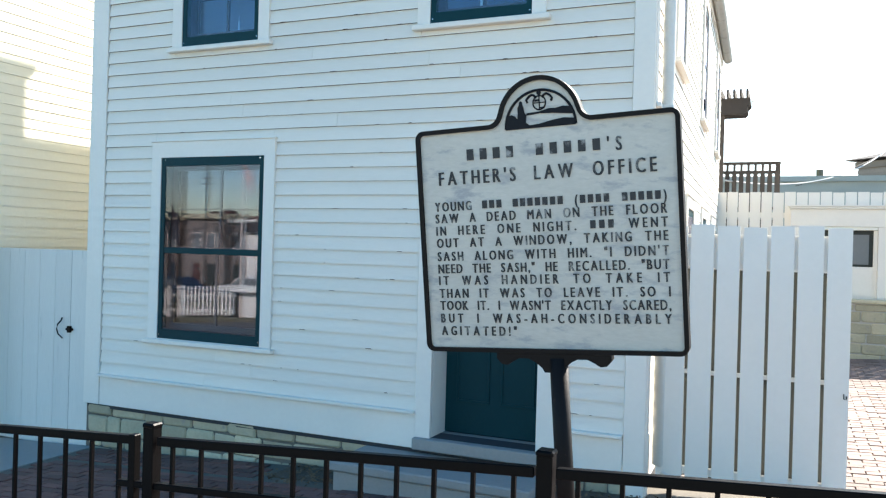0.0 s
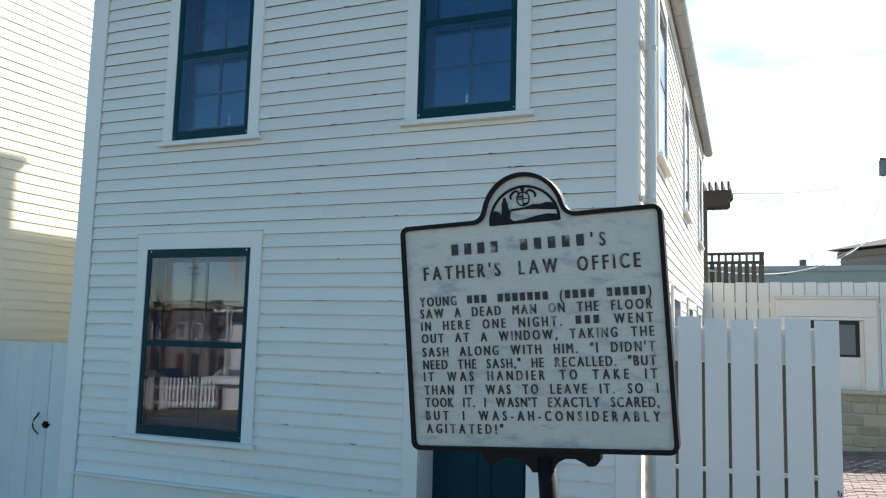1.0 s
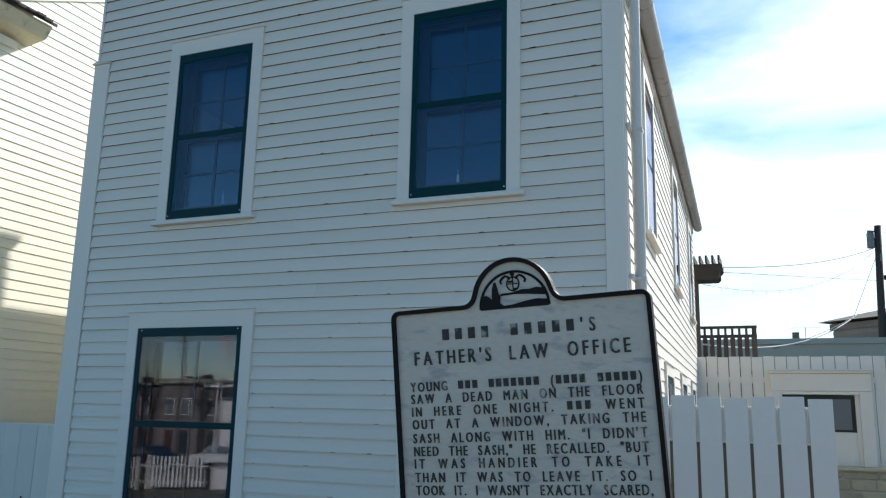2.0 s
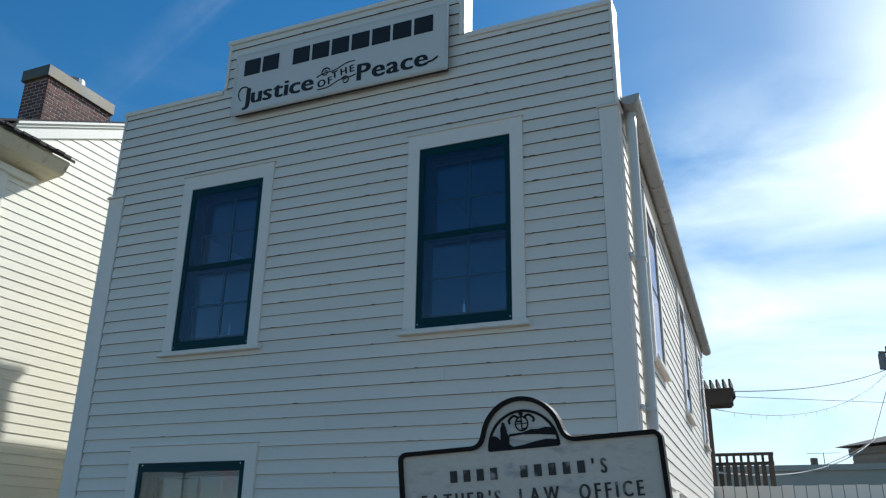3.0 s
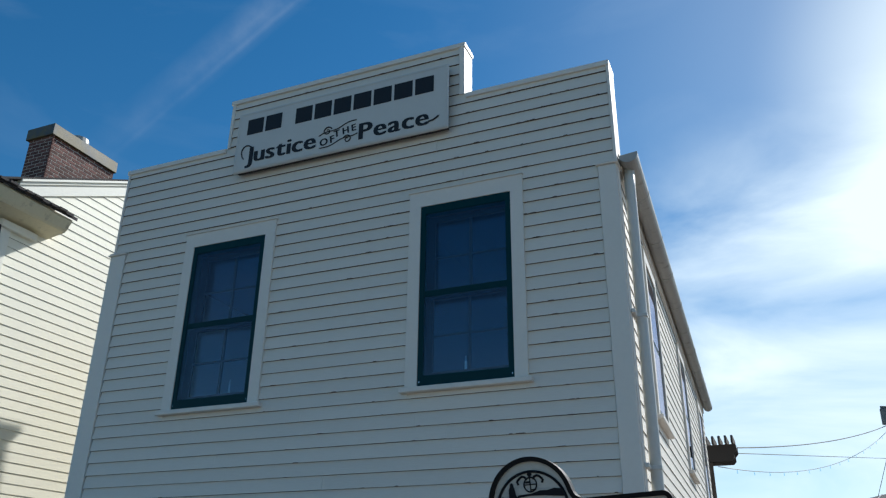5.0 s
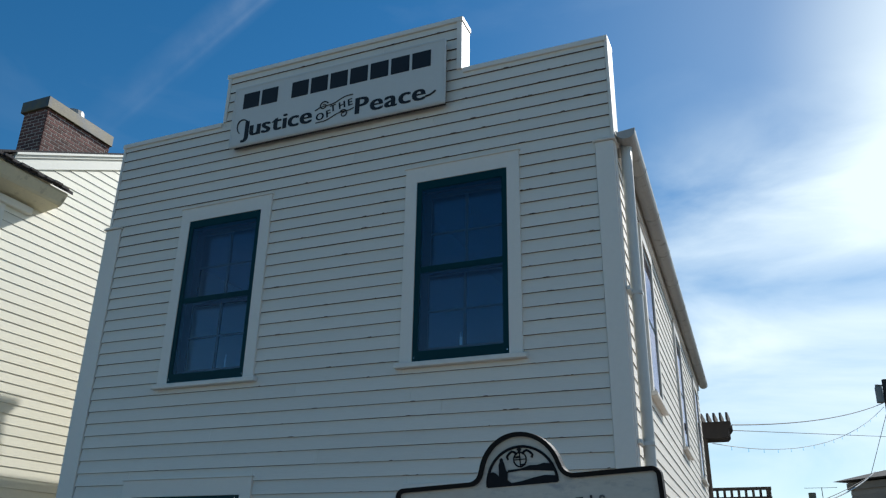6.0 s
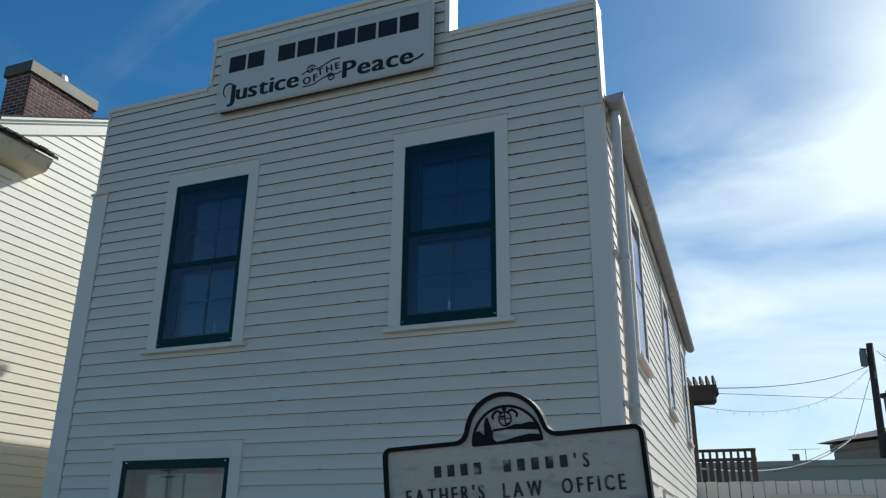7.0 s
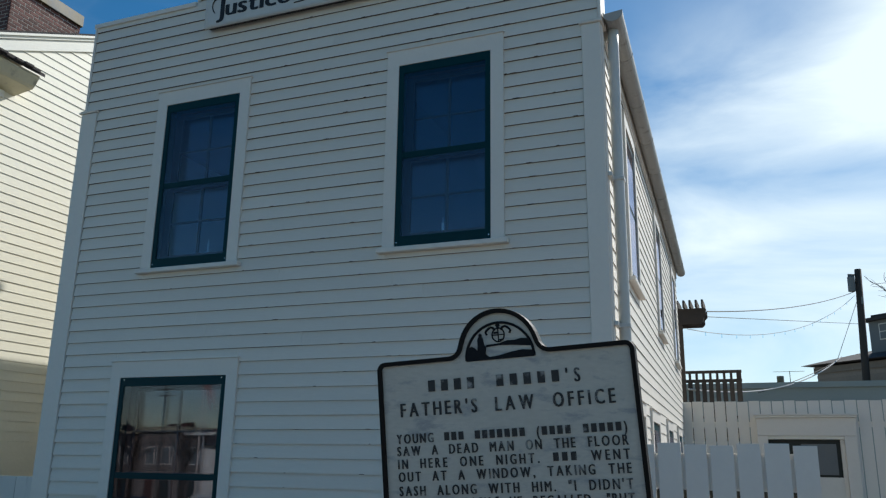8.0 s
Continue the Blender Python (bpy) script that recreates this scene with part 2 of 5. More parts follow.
GREYPANEL = material("dull_grey_screen", (0.16, 0.17, 0.17), 0.6, 0.2, 1.0, 40, 0.1)
WIRE = material("wire_sheath", (0.03, 0.03, 0.03), 0.6, 0.2, 2.0, 40, 0.0)
PALEWIRE = material("pale_cable_sheath", (0.45, 0.45, 0.44), 0.5, 0.2, 2.0, 40, 0.0)
BARK = material("dark_bark", (0.06, 0.05, 0.042), 0.95, 0.4, 4.0, 50, 0.4)
FLAGRED = material("flag_red_cloth", (0.35, 0.03, 0.04), 0.8, 0.2, 3.0, 40, 0.1)
FLAGWHITE = material("flag_white_cloth", (0.75, 0.74, 0.72), 0.8, 0.1, 3.0, 40, 0.1)
CARPAINT = material("dark_car_paint", (0.03, 0.035, 0.045), 0.25, 0.1, 1.0, 20, 0.0, spec=0.8)
TYRE = material("tyre_rubber", (0.02, 0.02, 0.02), 0.85, 0.2, 4.0, 60, 0.1)
CHROME = material("bright_metal", (0.6, 0.6, 0.6), 0.25, 0.1, 2.0, 30, 0.0, metal=1.0)
GLASS = glass_material("storm_glass", 0.042, (0.90, 0.94, 0.97))
INNERGLASS = glass_material("inner_glass", 0.055, (0.80, 0.92, 0.97))


# ---- building helpers ----
def placed(ob):
    m = ob.matrix_basis
    if ob.parent:
        m = placed(ob.parent) @ ob.matrix_parent_inverse @ m
    return m


def adopt(ob, parent, m=None):
    """ob becomes a part of parent, standing at the world pose m."""
    if parent:
        ob.parent = parent
        ob.matrix_parent_inverse = placed(parent).inverted()
    ob.matrix_basis = m if m is not None else Matrix.Identity(4)
    return ob


def part(name, bm, mat, parent=None, label="", m=None, smooth=False):
    """One mesh object out of a bmesh; mat may be a list."""
    me = bpy.data.meshes.new(name)
    bmesh.ops.recalc_face_normals(bm, faces=bm.faces[:])
    bm.to_mesh(me)
    bm.free()
    for k in mat if isinstance(mat, (list, tuple)) else [mat]:
        me.materials.append(k)
    if smooth:
        for p in me.polygons:
            p.use_smooth = True
    ob = adopt(new(name, me), parent, m)
    return tagged(ob, label) if label else ob


def thing(name, x, y, z, label, category, group="", kind=""):
    ob = new(name)
    ob.empty_display_size = 0.2
    ob.matrix_basis = Matrix.Translation((x, y, z))
    return tagged(ob, label, category, group, kind)


def add_box(bm, x0, x1, y0, y1, z0, z1, bev=0.0, mi=0):
    v = [bm.verts.new(p) for p in ((x0, y0, z0), (x1, y0, z0), (x1, y1, z0), (x0, y1, z0), (x0, y0, z1), (x1, y0, z1), (x1, y1, z1), (x0, y1, z1))]
    fs = [bm.faces.new([v[i] for i in q]) for q in ((0, 3, 2, 1), (4, 5, 6, 7), (0, 1, 5, 4), (1, 2, 6, 5), (2, 3, 7, 6), (3, 0, 4, 7))]
    for f in fs:
        f.material_index = mi
    if bev:
        es = list({e for f in fs for e in f.edges})
        bmesh.ops.bevel(bm, geom=es, offset=bev, segments=1, affect="EDGES")


def boxes(*specs, bev=0.0):
    bm = bmesh.new()
    for s in specs:
        add_box(bm, *s, bev=bev)
    return bm


def add_prism(bm, outline, d0, d1, axis="y", mi=0):
    """An outline of (u, v) drawn out from d0 to d1 along an axis."""
    def at(u, v, d):
        return {"y": (u, d, v), "x": (d, u, v), "z": (u, v, d)}[axis]
    a, b = [bm.verts.new(at(u, v, d0)) for u, v in outline], [bm.verts.new(at(u, v, d1)) for u, v in outline]
    fs = [bm.faces.new(a), bm.faces.new(b[::-1])]
    n = len(a)
    fs += [bm.faces.new((a[i], b[i], b[(i + 1) % n], a[(i + 1) % n])) for i in range(n)]
    for f in fs:
        f.material_index = mi


def prism(outline, d0, d1, axis="y"):
    bm = bmesh.new()
    add_prism(bm, outline, d0, d1, axis)
    return bm


def add_tube(bm, pts, r, sides=8, r1=None):
    """A tube through points, tapering from r to r1."""
    pts = [Vector(p) for p in pts]
    r1 = r if r1 is None else r1
    rings = []
    for i, p in enumerate(pts):
        d = (pts[min(i + 1, len(pts) - 1)] - pts[max(i - 1, 0)]).normalized()
        s = d.orthogonal().normalized() if abs(d.z) < 0.99 else Vector((1, 0, 0))
        if abs(d.z) < 0.99:
            s = d.cross(Vector((0, 0, 1))).normalized()
        u = s.cross(d)
        rr = r + (r1 - r) * i / max(1, len(pts) - 1)
        rings.append([bm.verts.new(p + rr * (math.cos(a) * s + math.sin(a) * u)) for a in [2 * math.pi * k / sides for k in range(sides)]])
    for a, b in zip(rings, rings[1:]):
        for k in range(sides):
            bm.faces.new((a[k], a[(k + 1) % sides], b[(k + 1) % sides], b[k]))
    bm.faces.new(rings[0][::-1]), bm.faces.new(rings[-1])


def tube(pts, r, sides=8, r1=None):
    bm = bmesh.new()
    add_tube(bm, pts, r, sides, r1)
    return bm


def wall_slab(u0, u1, z0, z1, holes, thick=0.2):
    """A wall with openings that go through it: local x along, outside towards -y, its outer face at y = 0."""
    us = sorted({u0, u1, *[h[0] for h in holes], *[h[1] for h in holes]})
    zs = sorted({z0, z1, *[h[2] for h in holes], *[h[3] for h in holes]})
    bm = bmesh.new()
    for a, b in zip(us, us[1:]):
        for c, d in zip(zs, zs[1:]):
            mx, mz = (a + b) / 2, (c + d) / 2
            if not any(h[0] < mx < h[1] and h[2] < mz < h[3] for h in holes):
                add_box(bm, a, b, 0, thick, c, d)
    bmesh.ops.remove_doubles(bm, verts=bm.verts[:], dist=1e-5)
    seen = {}
    for f in bm.faces:
        seen.setdefault(tuple(sorted(tuple(round(k, 4) for k in v.co) for v in f.verts)), []).append(f)
    bmesh.ops.delete(bm, geom=[f for fs in seen.values() if len(fs) > 1 for f in fs], context="FACES_ONLY")
    return bm


def board_mesh(name, mat, expo, thick=0.020, edge=None):
    """A wedge-shaped clapboard, one metre long, its thick lower edge coloured darker for wear and shade."""
    bm = bmesh.new()
    h = expo * 1.0
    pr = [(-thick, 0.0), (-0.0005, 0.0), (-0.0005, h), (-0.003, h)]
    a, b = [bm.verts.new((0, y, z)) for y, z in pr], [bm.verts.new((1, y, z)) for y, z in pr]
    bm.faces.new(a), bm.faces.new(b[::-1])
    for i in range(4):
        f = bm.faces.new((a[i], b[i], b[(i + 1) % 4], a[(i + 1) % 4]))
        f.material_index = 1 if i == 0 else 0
    bmesh.ops.recalc_face_normals(bm, faces=bm.faces[:])
    me = bpy.data.meshes.new(name)
    bm.to_mesh(me), bm.free()
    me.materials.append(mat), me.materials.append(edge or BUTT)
    return me


def cut_row(u0, u1, za, zb, holes):
    """The pieces (ua, ub, za, zb) of one row of boards that the holes leave."""
    out, cur = [], u0
    for h in sorted(holes):
        if h[1] <= u0 or h[0] >= u1 or h[3] <= za or h[2] >= zb:
            continue
        if h[0] > cur:
            out.append((cur, h[0], za, zb))
        if h[2] > za + 0.012:
            out.append((max(cur, h[0]), min(h[1], u1), za, h[2]))
        if h[3] < zb - 0.012:
            out.append((max(cur, h[0]), min(h[1], u1), h[3], zb))
        cur = max(cur, h[1])
    if cur < u1:
        out.append((cur, u1, za, zb))
    return out


def clad(me, parent, m, rows, expo, holes, rng, joint=3.6):
    """Clapboards in rows (z, u0, u1), each board an object on one mesh."""
    for z, u0, u1 in rows:
        for a, b, za, zb in cut_row(u0, u1, z, z + expo, holes):
            cuts = [a]
            if b - a > joint:
                cuts.append(a + (b - a) * rng.uniform(0.25, 0.75))
            cuts.append(b)
            for c, d in zip(cuts, cuts[1:]):
                ob = new("clapboard", me)
                tilt = rng.uniform(-0.0006, 0.0006)
                adopt(ob, parent, m @ Matrix.Translation((c + 0.001, rng.uniform(-0.0015, 0), za + rng.uniform(-0.001, 0.001))) @ Matrix.Rotation(tilt, 4, "Y") @ Matrix.Diagonal((d - c - 0.002, 1, (zb - za) / expo, 1)))

# ---- the ground ----
def lie(x, y):
    """Height of the sloping street."""
    return 0.115 + 0.057 * max(-45.0, min(45.0, x))


def ground_sheet():
    xs = [-2500, -600, -150, -60] + [-45 + 3 * i for i in range(31)] + [60, 150, 600, 2500]
    ys = [-2500, -600, -150, -60] + [-40 + 4 * i for i in range(21)] + [60, 150, 600, 2500]
    bm = bmesh.new()
    g = [[bm.verts.new((x, y, lie(x, y) - 0.03)) for y in ys] for x in xs]
    for i in range(len(xs) - 1):
        for j in range(len(ys) - 1):
            bm.faces.new((g[i][j], g[i + 1][j], g[i + 1][j + 1], g[i][j + 1]))
    return part("ground", bm, GROUND)


tagged(ground_sheet(), "bare grey-brown town ground sloping along the street", "ground", kind="structure")


def slab(name, mat, label, cat, x0, x1, y0, y1, top, thick=0.2, n=10):
    """A slab that follows the street's slope, its face top above the ground line."""
    bm = bmesh.new()
    for i in range(n):
        a, b = x0 + (x1 - x0) * i / n, x0 + (x1 - x0) * (i + 1) / n
        v = [bm.verts.new((x, y, lie(x, y) + d)) for d in (top - thick, top) for x, y in ((a, y0), (b, y0), (b, y1), (a, y1))]
        for q in ((0, 3, 2, 1), (4, 5, 6, 7), (0, 1, 5, 4), (1, 2, 6, 5), (2, 3, 7, 6), (3, 0, 4, 7)):
            bm.faces.new([v[k] for k in q])
    return tagged(part(name, bm, mat), label, cat, kind="structure")


slab("road", ASPHALT, "worn grey asphalt street", "road", -45, 45, -17.0, -8.2, -0.02)
slab("pavement", CONCRETE, "worn concrete pavement beside the street", "pavement", -45, 45, -8.2, -4.3, 0.0)
slab("concrete_apron", CONCRETE, "smooth worn concrete ramp before the plank gate", "pavement", -12.0, -5.75, -3.7, 0.0, 0.0)
walk_bed = slab("brick_walk", JOINT, "dark red brick walk behind the iron fence", "pavement", -5.75, 1.2, -4.25, 0.0, -0.012)
drive_bed = slab("brick_drive", JOINT, "worn sunlit brick driveway beside the office", "pavement", 1.2, 6.5, -4.25, 9.7, -0.012)
yard_bed = slab("brick_yard", JOINT, "brick yard behind the picket fence", "pavement", -0.1, 1.2, -0.4, 9.7, -0.012)
slab("soil_bed", SOIL, "bare soil with dry leaves along the foundation", "soil", -3.25, -0.1, -0.42, 0.02, -0.004)

# ---- the office: walls, openings, boards ----
FRONT = Matrix.Identity(4)
SIDE = Matrix.Translation((-0.09, 0.0, 0.0)) @ Matrix.Rotation(radians(92.3), 4, "Z")
EXPO = 0.1240
BASE = 0.561
W1, W2, W3 = (-4.694, -3.772, 3.886, 5.674), (-1.980, -1.072, 3.882, 5.657), (-4.912, -3.662, 0.986, 2.794)
DOOR = (-1.878, -0.941, 0.345, 2.62)
LONG = 10.4
# side windows in metres along the wall
S1, S2, S3 = (1.50, 2.28, 3.80, 5.40), (5.0, 5.78, 3.80, 5.40), (8.5, 9.28, 3.80, 5.40)
L1, L2, L3, L4 = (1.25, 2.15, 0.95, 2.50), (3.05, 3.95, 0.95, 2.50), (5.5, 6.4, 0.95, 2.50), (7.9, 8.8, 0.95, 2.50)

office = thing("law_office", -3.0, 0.0, 0.2, "white clapboard two-storey office with a stepped false front", "building")
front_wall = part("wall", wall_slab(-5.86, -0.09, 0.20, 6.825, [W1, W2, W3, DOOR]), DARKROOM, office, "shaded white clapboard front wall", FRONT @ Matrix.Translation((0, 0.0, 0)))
false_front = part("false_front", boxes((-5.86, -0.085, 0.202, 0.225, 5.9, 6.825), (-4.44, -1.535, 0.0, 0.19, 6.827, 7.465)), TRIM, office, "stepped parapet", FRONT)
side_wall = part("wall", wall_slab(0.205, LONG, 0.0, 5.85, [S1, S2, S3, L1, L2, L3, L4]), DARKROOM, office, "sunlit white clapboard side wall", SIDE)
part("wall", boxes((-5.88, -5.70, 0.205, 10.35, 0.0, 5.78), (-5.70, -0.72, 10.2, 10.35, 0.0, 5.85)), TRIM, office, "white boarded rear walls")
part("floor", boxes((-5.69, -0.75, 0.21, 10.15, 0.22, 0.32)), OLDWOOD, office)
# invented inner wall, there to block side-window sun from the front room
part("partition", boxes((-5.69, -0.75, 1.05, 1.15, 0.33, 3.17)), DARKROOM, office, "added inner wall keeping sunlight out of the front room")
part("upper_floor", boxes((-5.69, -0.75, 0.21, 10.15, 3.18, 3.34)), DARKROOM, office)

rng = random.Random(4)
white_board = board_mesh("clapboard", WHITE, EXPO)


def casing_of(w, side=0.120, head=0.155, foot=0.05):
    return (w[0] - side, w[1] + side, w[2] - foot, w[3] + head)


def inset(h, d=0.03):
    return (h[0] + d, h[1] - d, h[2] + d * 0.5, h[3] - d)


C1, C2, C3 = casing_of(W1), casing_of(W2), casing_of(W3)
CD = (-2.021, -0.694, 0.20, 2.85)
rows = []
z = BASE
while z < 7.42:
    if z + EXPO < 5.80:
        rows.append((z, -5.675, -0.246))
    elif z < 6.78:
        rows.append((z, -5.835, -0.10))
    else:
        rows.append((z, -4.41, -1.56))
    z += EXPO
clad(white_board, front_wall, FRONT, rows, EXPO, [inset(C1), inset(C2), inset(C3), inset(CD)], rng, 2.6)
# flakes of paint gone along the lower edges of the boards
chips = bmesh.new()
crng = random.Random(31)
for z, u0, u1 in rows:
    for _ in range(5):
        x = u1 - abs(crng.gauss(0, 0.35)) * (u1 - u0) - 0.03
        if x < u0 + 0.1 or any(h[0] - 0.1 < x < h[1] + 0.02 and h[2] - 0.12 < z < h[3] for h in (C1, C2, C3, CD)):
            continue
        w, t = crng.uniform(0.012, 0.075), crng.uniform(0.003, 0.0075)
        add_prism(chips, [(x - w, z), (x, z), (x - w * 0.15, z + t * 0.6), (x - w * 0.4, z + t), (x - w * 0.6, z + t * 0.7), (x - w * 0.85, z + t * 0.8)], -0.0225, -0.017)
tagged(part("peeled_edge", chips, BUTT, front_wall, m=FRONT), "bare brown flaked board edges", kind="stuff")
rows = [(BASE + EXPO * i, 0.03, LONG - 0.03) for i in range(42)]
SC = [inset(casing_of(w, 0.10, 0.13)) for w in (S1, S2, S3, L1, L2, L3, L4)]
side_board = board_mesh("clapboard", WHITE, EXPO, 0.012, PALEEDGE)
clad(side_board, side_wall, SIDE, rows, EXPO, SC, rng, 3.8)

# skirt, corner boards, caps
part("skirt_board", boxes((-5.675, CD[0] - 0.003, -0.022, -0.001, 0.24, BASE - 0.022), bev=0.003), TRIM, office, m=FRONT)
part("drip_cap", boxes((-5.675, CD[0] - 0.003, -0.072, -0.001, BASE - 0.024, BASE + 0.004), bev=0.004), TRIM, office)
part("skirt_board", boxes((CD[1] + 0.003, -0.248, -0.022, -0.001, 0.24, BASE - 0.022), bev=0.003), TRIM, office)
part("drip_cap", boxes((CD[1] + 0.003, -0.248, -0.072, -0.001, BASE - 0.024, BASE + 0.004), bev=0.004), TRIM, office)
part("skirt_board", boxes((0.02, LONG, -0.022, -0.001, 0.20, BASE - 0.005), bev=0.003), TRIM, office, m=SIDE)
part("corner_board", boxes((-5.872, -5.680, -0.030, -0.001, 0.24, 5.745), (-5.897, -5.862, -0.028, 0.20, 0.24, 5.745), bev=0.004), TRIM, office)
part("corner_board", boxes((-0.243, -0.080, -0.030, -0.001, 0.06, 5.745), (-0.089, -0.072, 0.002, 0.11, 0.06, 5.745), bev=0.004), TRIM, office)
for x0, x1 in ((-5.92, -5.665), (-0.262, -0.058)):
    part("corner_cap", boxes((x0, x1, -0.050, 0.16, 5.748, 5.766), (x0 + 0.012, x1 - 0.012, -0.042, 0.15, 5.768, 5.782), bev=0.005), TRIM, office)
part("parapet_end", boxes((-0.097, -0.068, -0.028, 0.195, 5.785, 6.85), bev=0.003), TRIM, office)
part("parapet_end", boxes((-5.862, -5.836, -0.028, 0.195, 5.785, 6.85), bev=0.003), TRIM, office)
part("parapet_end", boxes((-1.588, -1.530, -0.028, 0.195, 6.872, 7.49), bev=0.003), TRIM, office)
part("parapet_end", boxes((-4.440, -4.400, -0.028, 0.195, 6.872, 7.49), bev=0.003), TRIM, office)
for x0, x1, zt in ((-5.885, -4.445, 6.85), (-1.526, -0.058, 6.85), (-4.465, -1.512, 7.49)):
    part("parapet_cap", boxes((x0 + 0.008, x1 - 0.008, -0.036, 0.21, zt - 0.034, zt + 0.020), bev=0.004), TRIM, office)


def ring(x0, x1, z0, z1, l, r, b, t, y0, y1):
    """A rectangular frame in one piece."""
    bm = bmesh.new()
    o = ((x0, z0), (x1, z0), (x1, z1), (x0, z1))
    i = ((x0 + l, z0 + b), (x1 - r, z0 + b), (x1 - r, z1 - t), (x0 + l, z1 - t))
    A, B, C, D = [[bm.verts.new((x, y, z_)) for x, z_ in pts] for pts, y in ((o, y0), (i, y0), (o, y1), (i, y1))]
    for k in range(4):
        j = (k + 1) % 4
        for q in ((A[k], A[j], B[j], B[k]), (C[k], D[k], D[j], C[j]), (A[k], C[k], C[j], A[j]), (B[k], B[j], D[j], D[k])):
            bm.faces.new(q)
    return bm


def sash_window(w, m, front=-0.028, head=0.155, side=0.120, top_clips=False):
    """A double-hung window behind a dark storm frame: casing, sill, storm rails, panes, inner sashes with glazing bars."""
    x0, x1, z0, z1 = w
    c = casing_of(w, side, head)
    cas = part("window", ring(c[0], c[1], z0 - 0.005, c[3], side, side, 0.006, head, -0.036, 0.0), TRIM, office, "white cased sash window behind a dark storm frame", m)
    part("head_cap", boxes((c[0] - 0.012, c[1] + 0.012, -0.050, 0.0, c[3] + 0.001, c[3] + 0.015), bev=0.003), TRIM, cas, m=m)
    part("window_sill", boxes((c[0] - 0.04, c[1] + 0.04, -0.075, 0.0, z0 - 0.052, z0 - 0.006), bev=0.006), TRIM, cas, m=m)
    part("jamb", ring(x0 - 0.02, x1 + 0.02, z0 - 0.02, z1 + 0.02, 0.021, 0.021, 0.021, 0.021, 0.002, 0.2), GREEN, cas, m=m)
    mid = (z0 + z1) / 2 - 0.02
    f = 0.052
    part("storm_frame", ring(x0 + 0.002, x1 - 0.002, z0 + 0.002, z1 - 0.002, f - 0.002, f - 0.002, 0.093, 0.083, front, 0.02), GREEN, cas, "dark green storm frame", m)
    part("meeting_rail", boxes((x0 + f, x1 - f, front + 0.004, 0.018, mid - 0.03, mid + 0.03), bev=0.003), GREEN, cas, m=m)
    for a, b in ((z0 + 0.095, mid - 0.03), (mid + 0.03, z1 - 0.085)):
        p = part("pane", boxes((x0 + f - 0.002, x1 - f + 0.002, min(front + 0.006, -0.022), min(front + 0.010, -0.018), a - 0.002, b + 0.002)), GLASS, cas, m=m)
        p.visible_shadow = False
    # inner sashes
    iy = 0.085
    s = 0.085
    cx = (x0 + x1) / 2
    for a, b, yy in ((z0 + 0.09, mid + 0.02, iy), (mid - 0.02, z1 - 0.07, iy + 0.035)):
        h = (a + b) / 2
        sash = ring(x0 + 0.01, x1 - 0.01, a, b, s, s, 0.06, 0.05, yy, yy + 0.03)
        part("sash", sash, SASH, cas, m=m)
        part("glazing_bar", boxes((cx - 0.012, cx + 0.012, yy + 0.003, yy + 0.027, a + 0.06, b - 0.05)), SASH, cas, m=m)
        for pa, pb in ((x0 + 0.01 + s, cx - 0.012), (cx + 0.012, x1 - 0.01 - s)):
            for pc, pd in ((a + 0.06, h - 0.010), (h + 0.010, b - 0.05)):
                light = part("pane", boxes((pa, pb, yy + 0.012, yy + 0.015, pc, pd)), INNERGLASS, cas, m=m)
                light.visible_shadow = False
        part("glazing_bar", boxes((x0 + 0.01 + s, x1 - 0.01 - s, yy + 0.004, yy + 0.026, h - 0.010, h + 0.010)), SASH, cas, m=m)
    for bx, bz in ((x0 + 0.02, z0 + 0.04), (x1 - 0.02, z0 + 0.04)) + (((x0 + 0.05, z1 - 0.022), (x1 - 0.05, z1 - 0.022)) if top_clips else ()):
        part("clip", boxes((bx - 0.006, bx + 0.006, -0.032, -0.0285, bz - 0.005, bz + 0.005), bev=0.001), CHROME, cas, m=m)
    return cas


for w in (W1, W2, W3):
    sash_window(w, FRONT, top_clips=w is W3)
for w in (S1, S2, S3, L1, L2, L3, L4):
    sash_window(w, SIDE, front=-0.020, head=0.13, side=0.10)

# door in its recess
dx0, dx1, dz0, dz1 = DOOR
door_case = part("door_casing", boxes((CD[0], dx0, -0.036, 0.0, 0.242, 2.62), (dx1, CD[1], -0.036, 0.0, 0.242, 2.62), (CD[0], CD[1], -0.037, 0.0, 2.622, 2.85), bev=0.003), TRIM, office, "white door casing")
part("jamb", boxes((dx0 - 0.02, dx0 + 0.002, 0.0, 0.29, 0.345, 2.62), (dx1 - 0.002, dx1 + 0.02, 0.0, 0.29, 0.345, 2.62), (dx0, dx1, 0.0, 0.29, 2.60, 2.64)), TRIM, door_case)
part("threshold", boxes((CD[0] + 0.0, CD[1] - 0.10, -0.09, 0.30, 0.244, 0.343), bev=0.008), CONCRETE, door_case, "pale worn sill")
door = part("door", boxes((dx0 + 0.004, dx1 - 0.004, 0.282, 0.315, 0.35, 2.60), bev=0.002), GREEN, office, "dark green panelled door")
mw = (dx0 + dx1) / 2
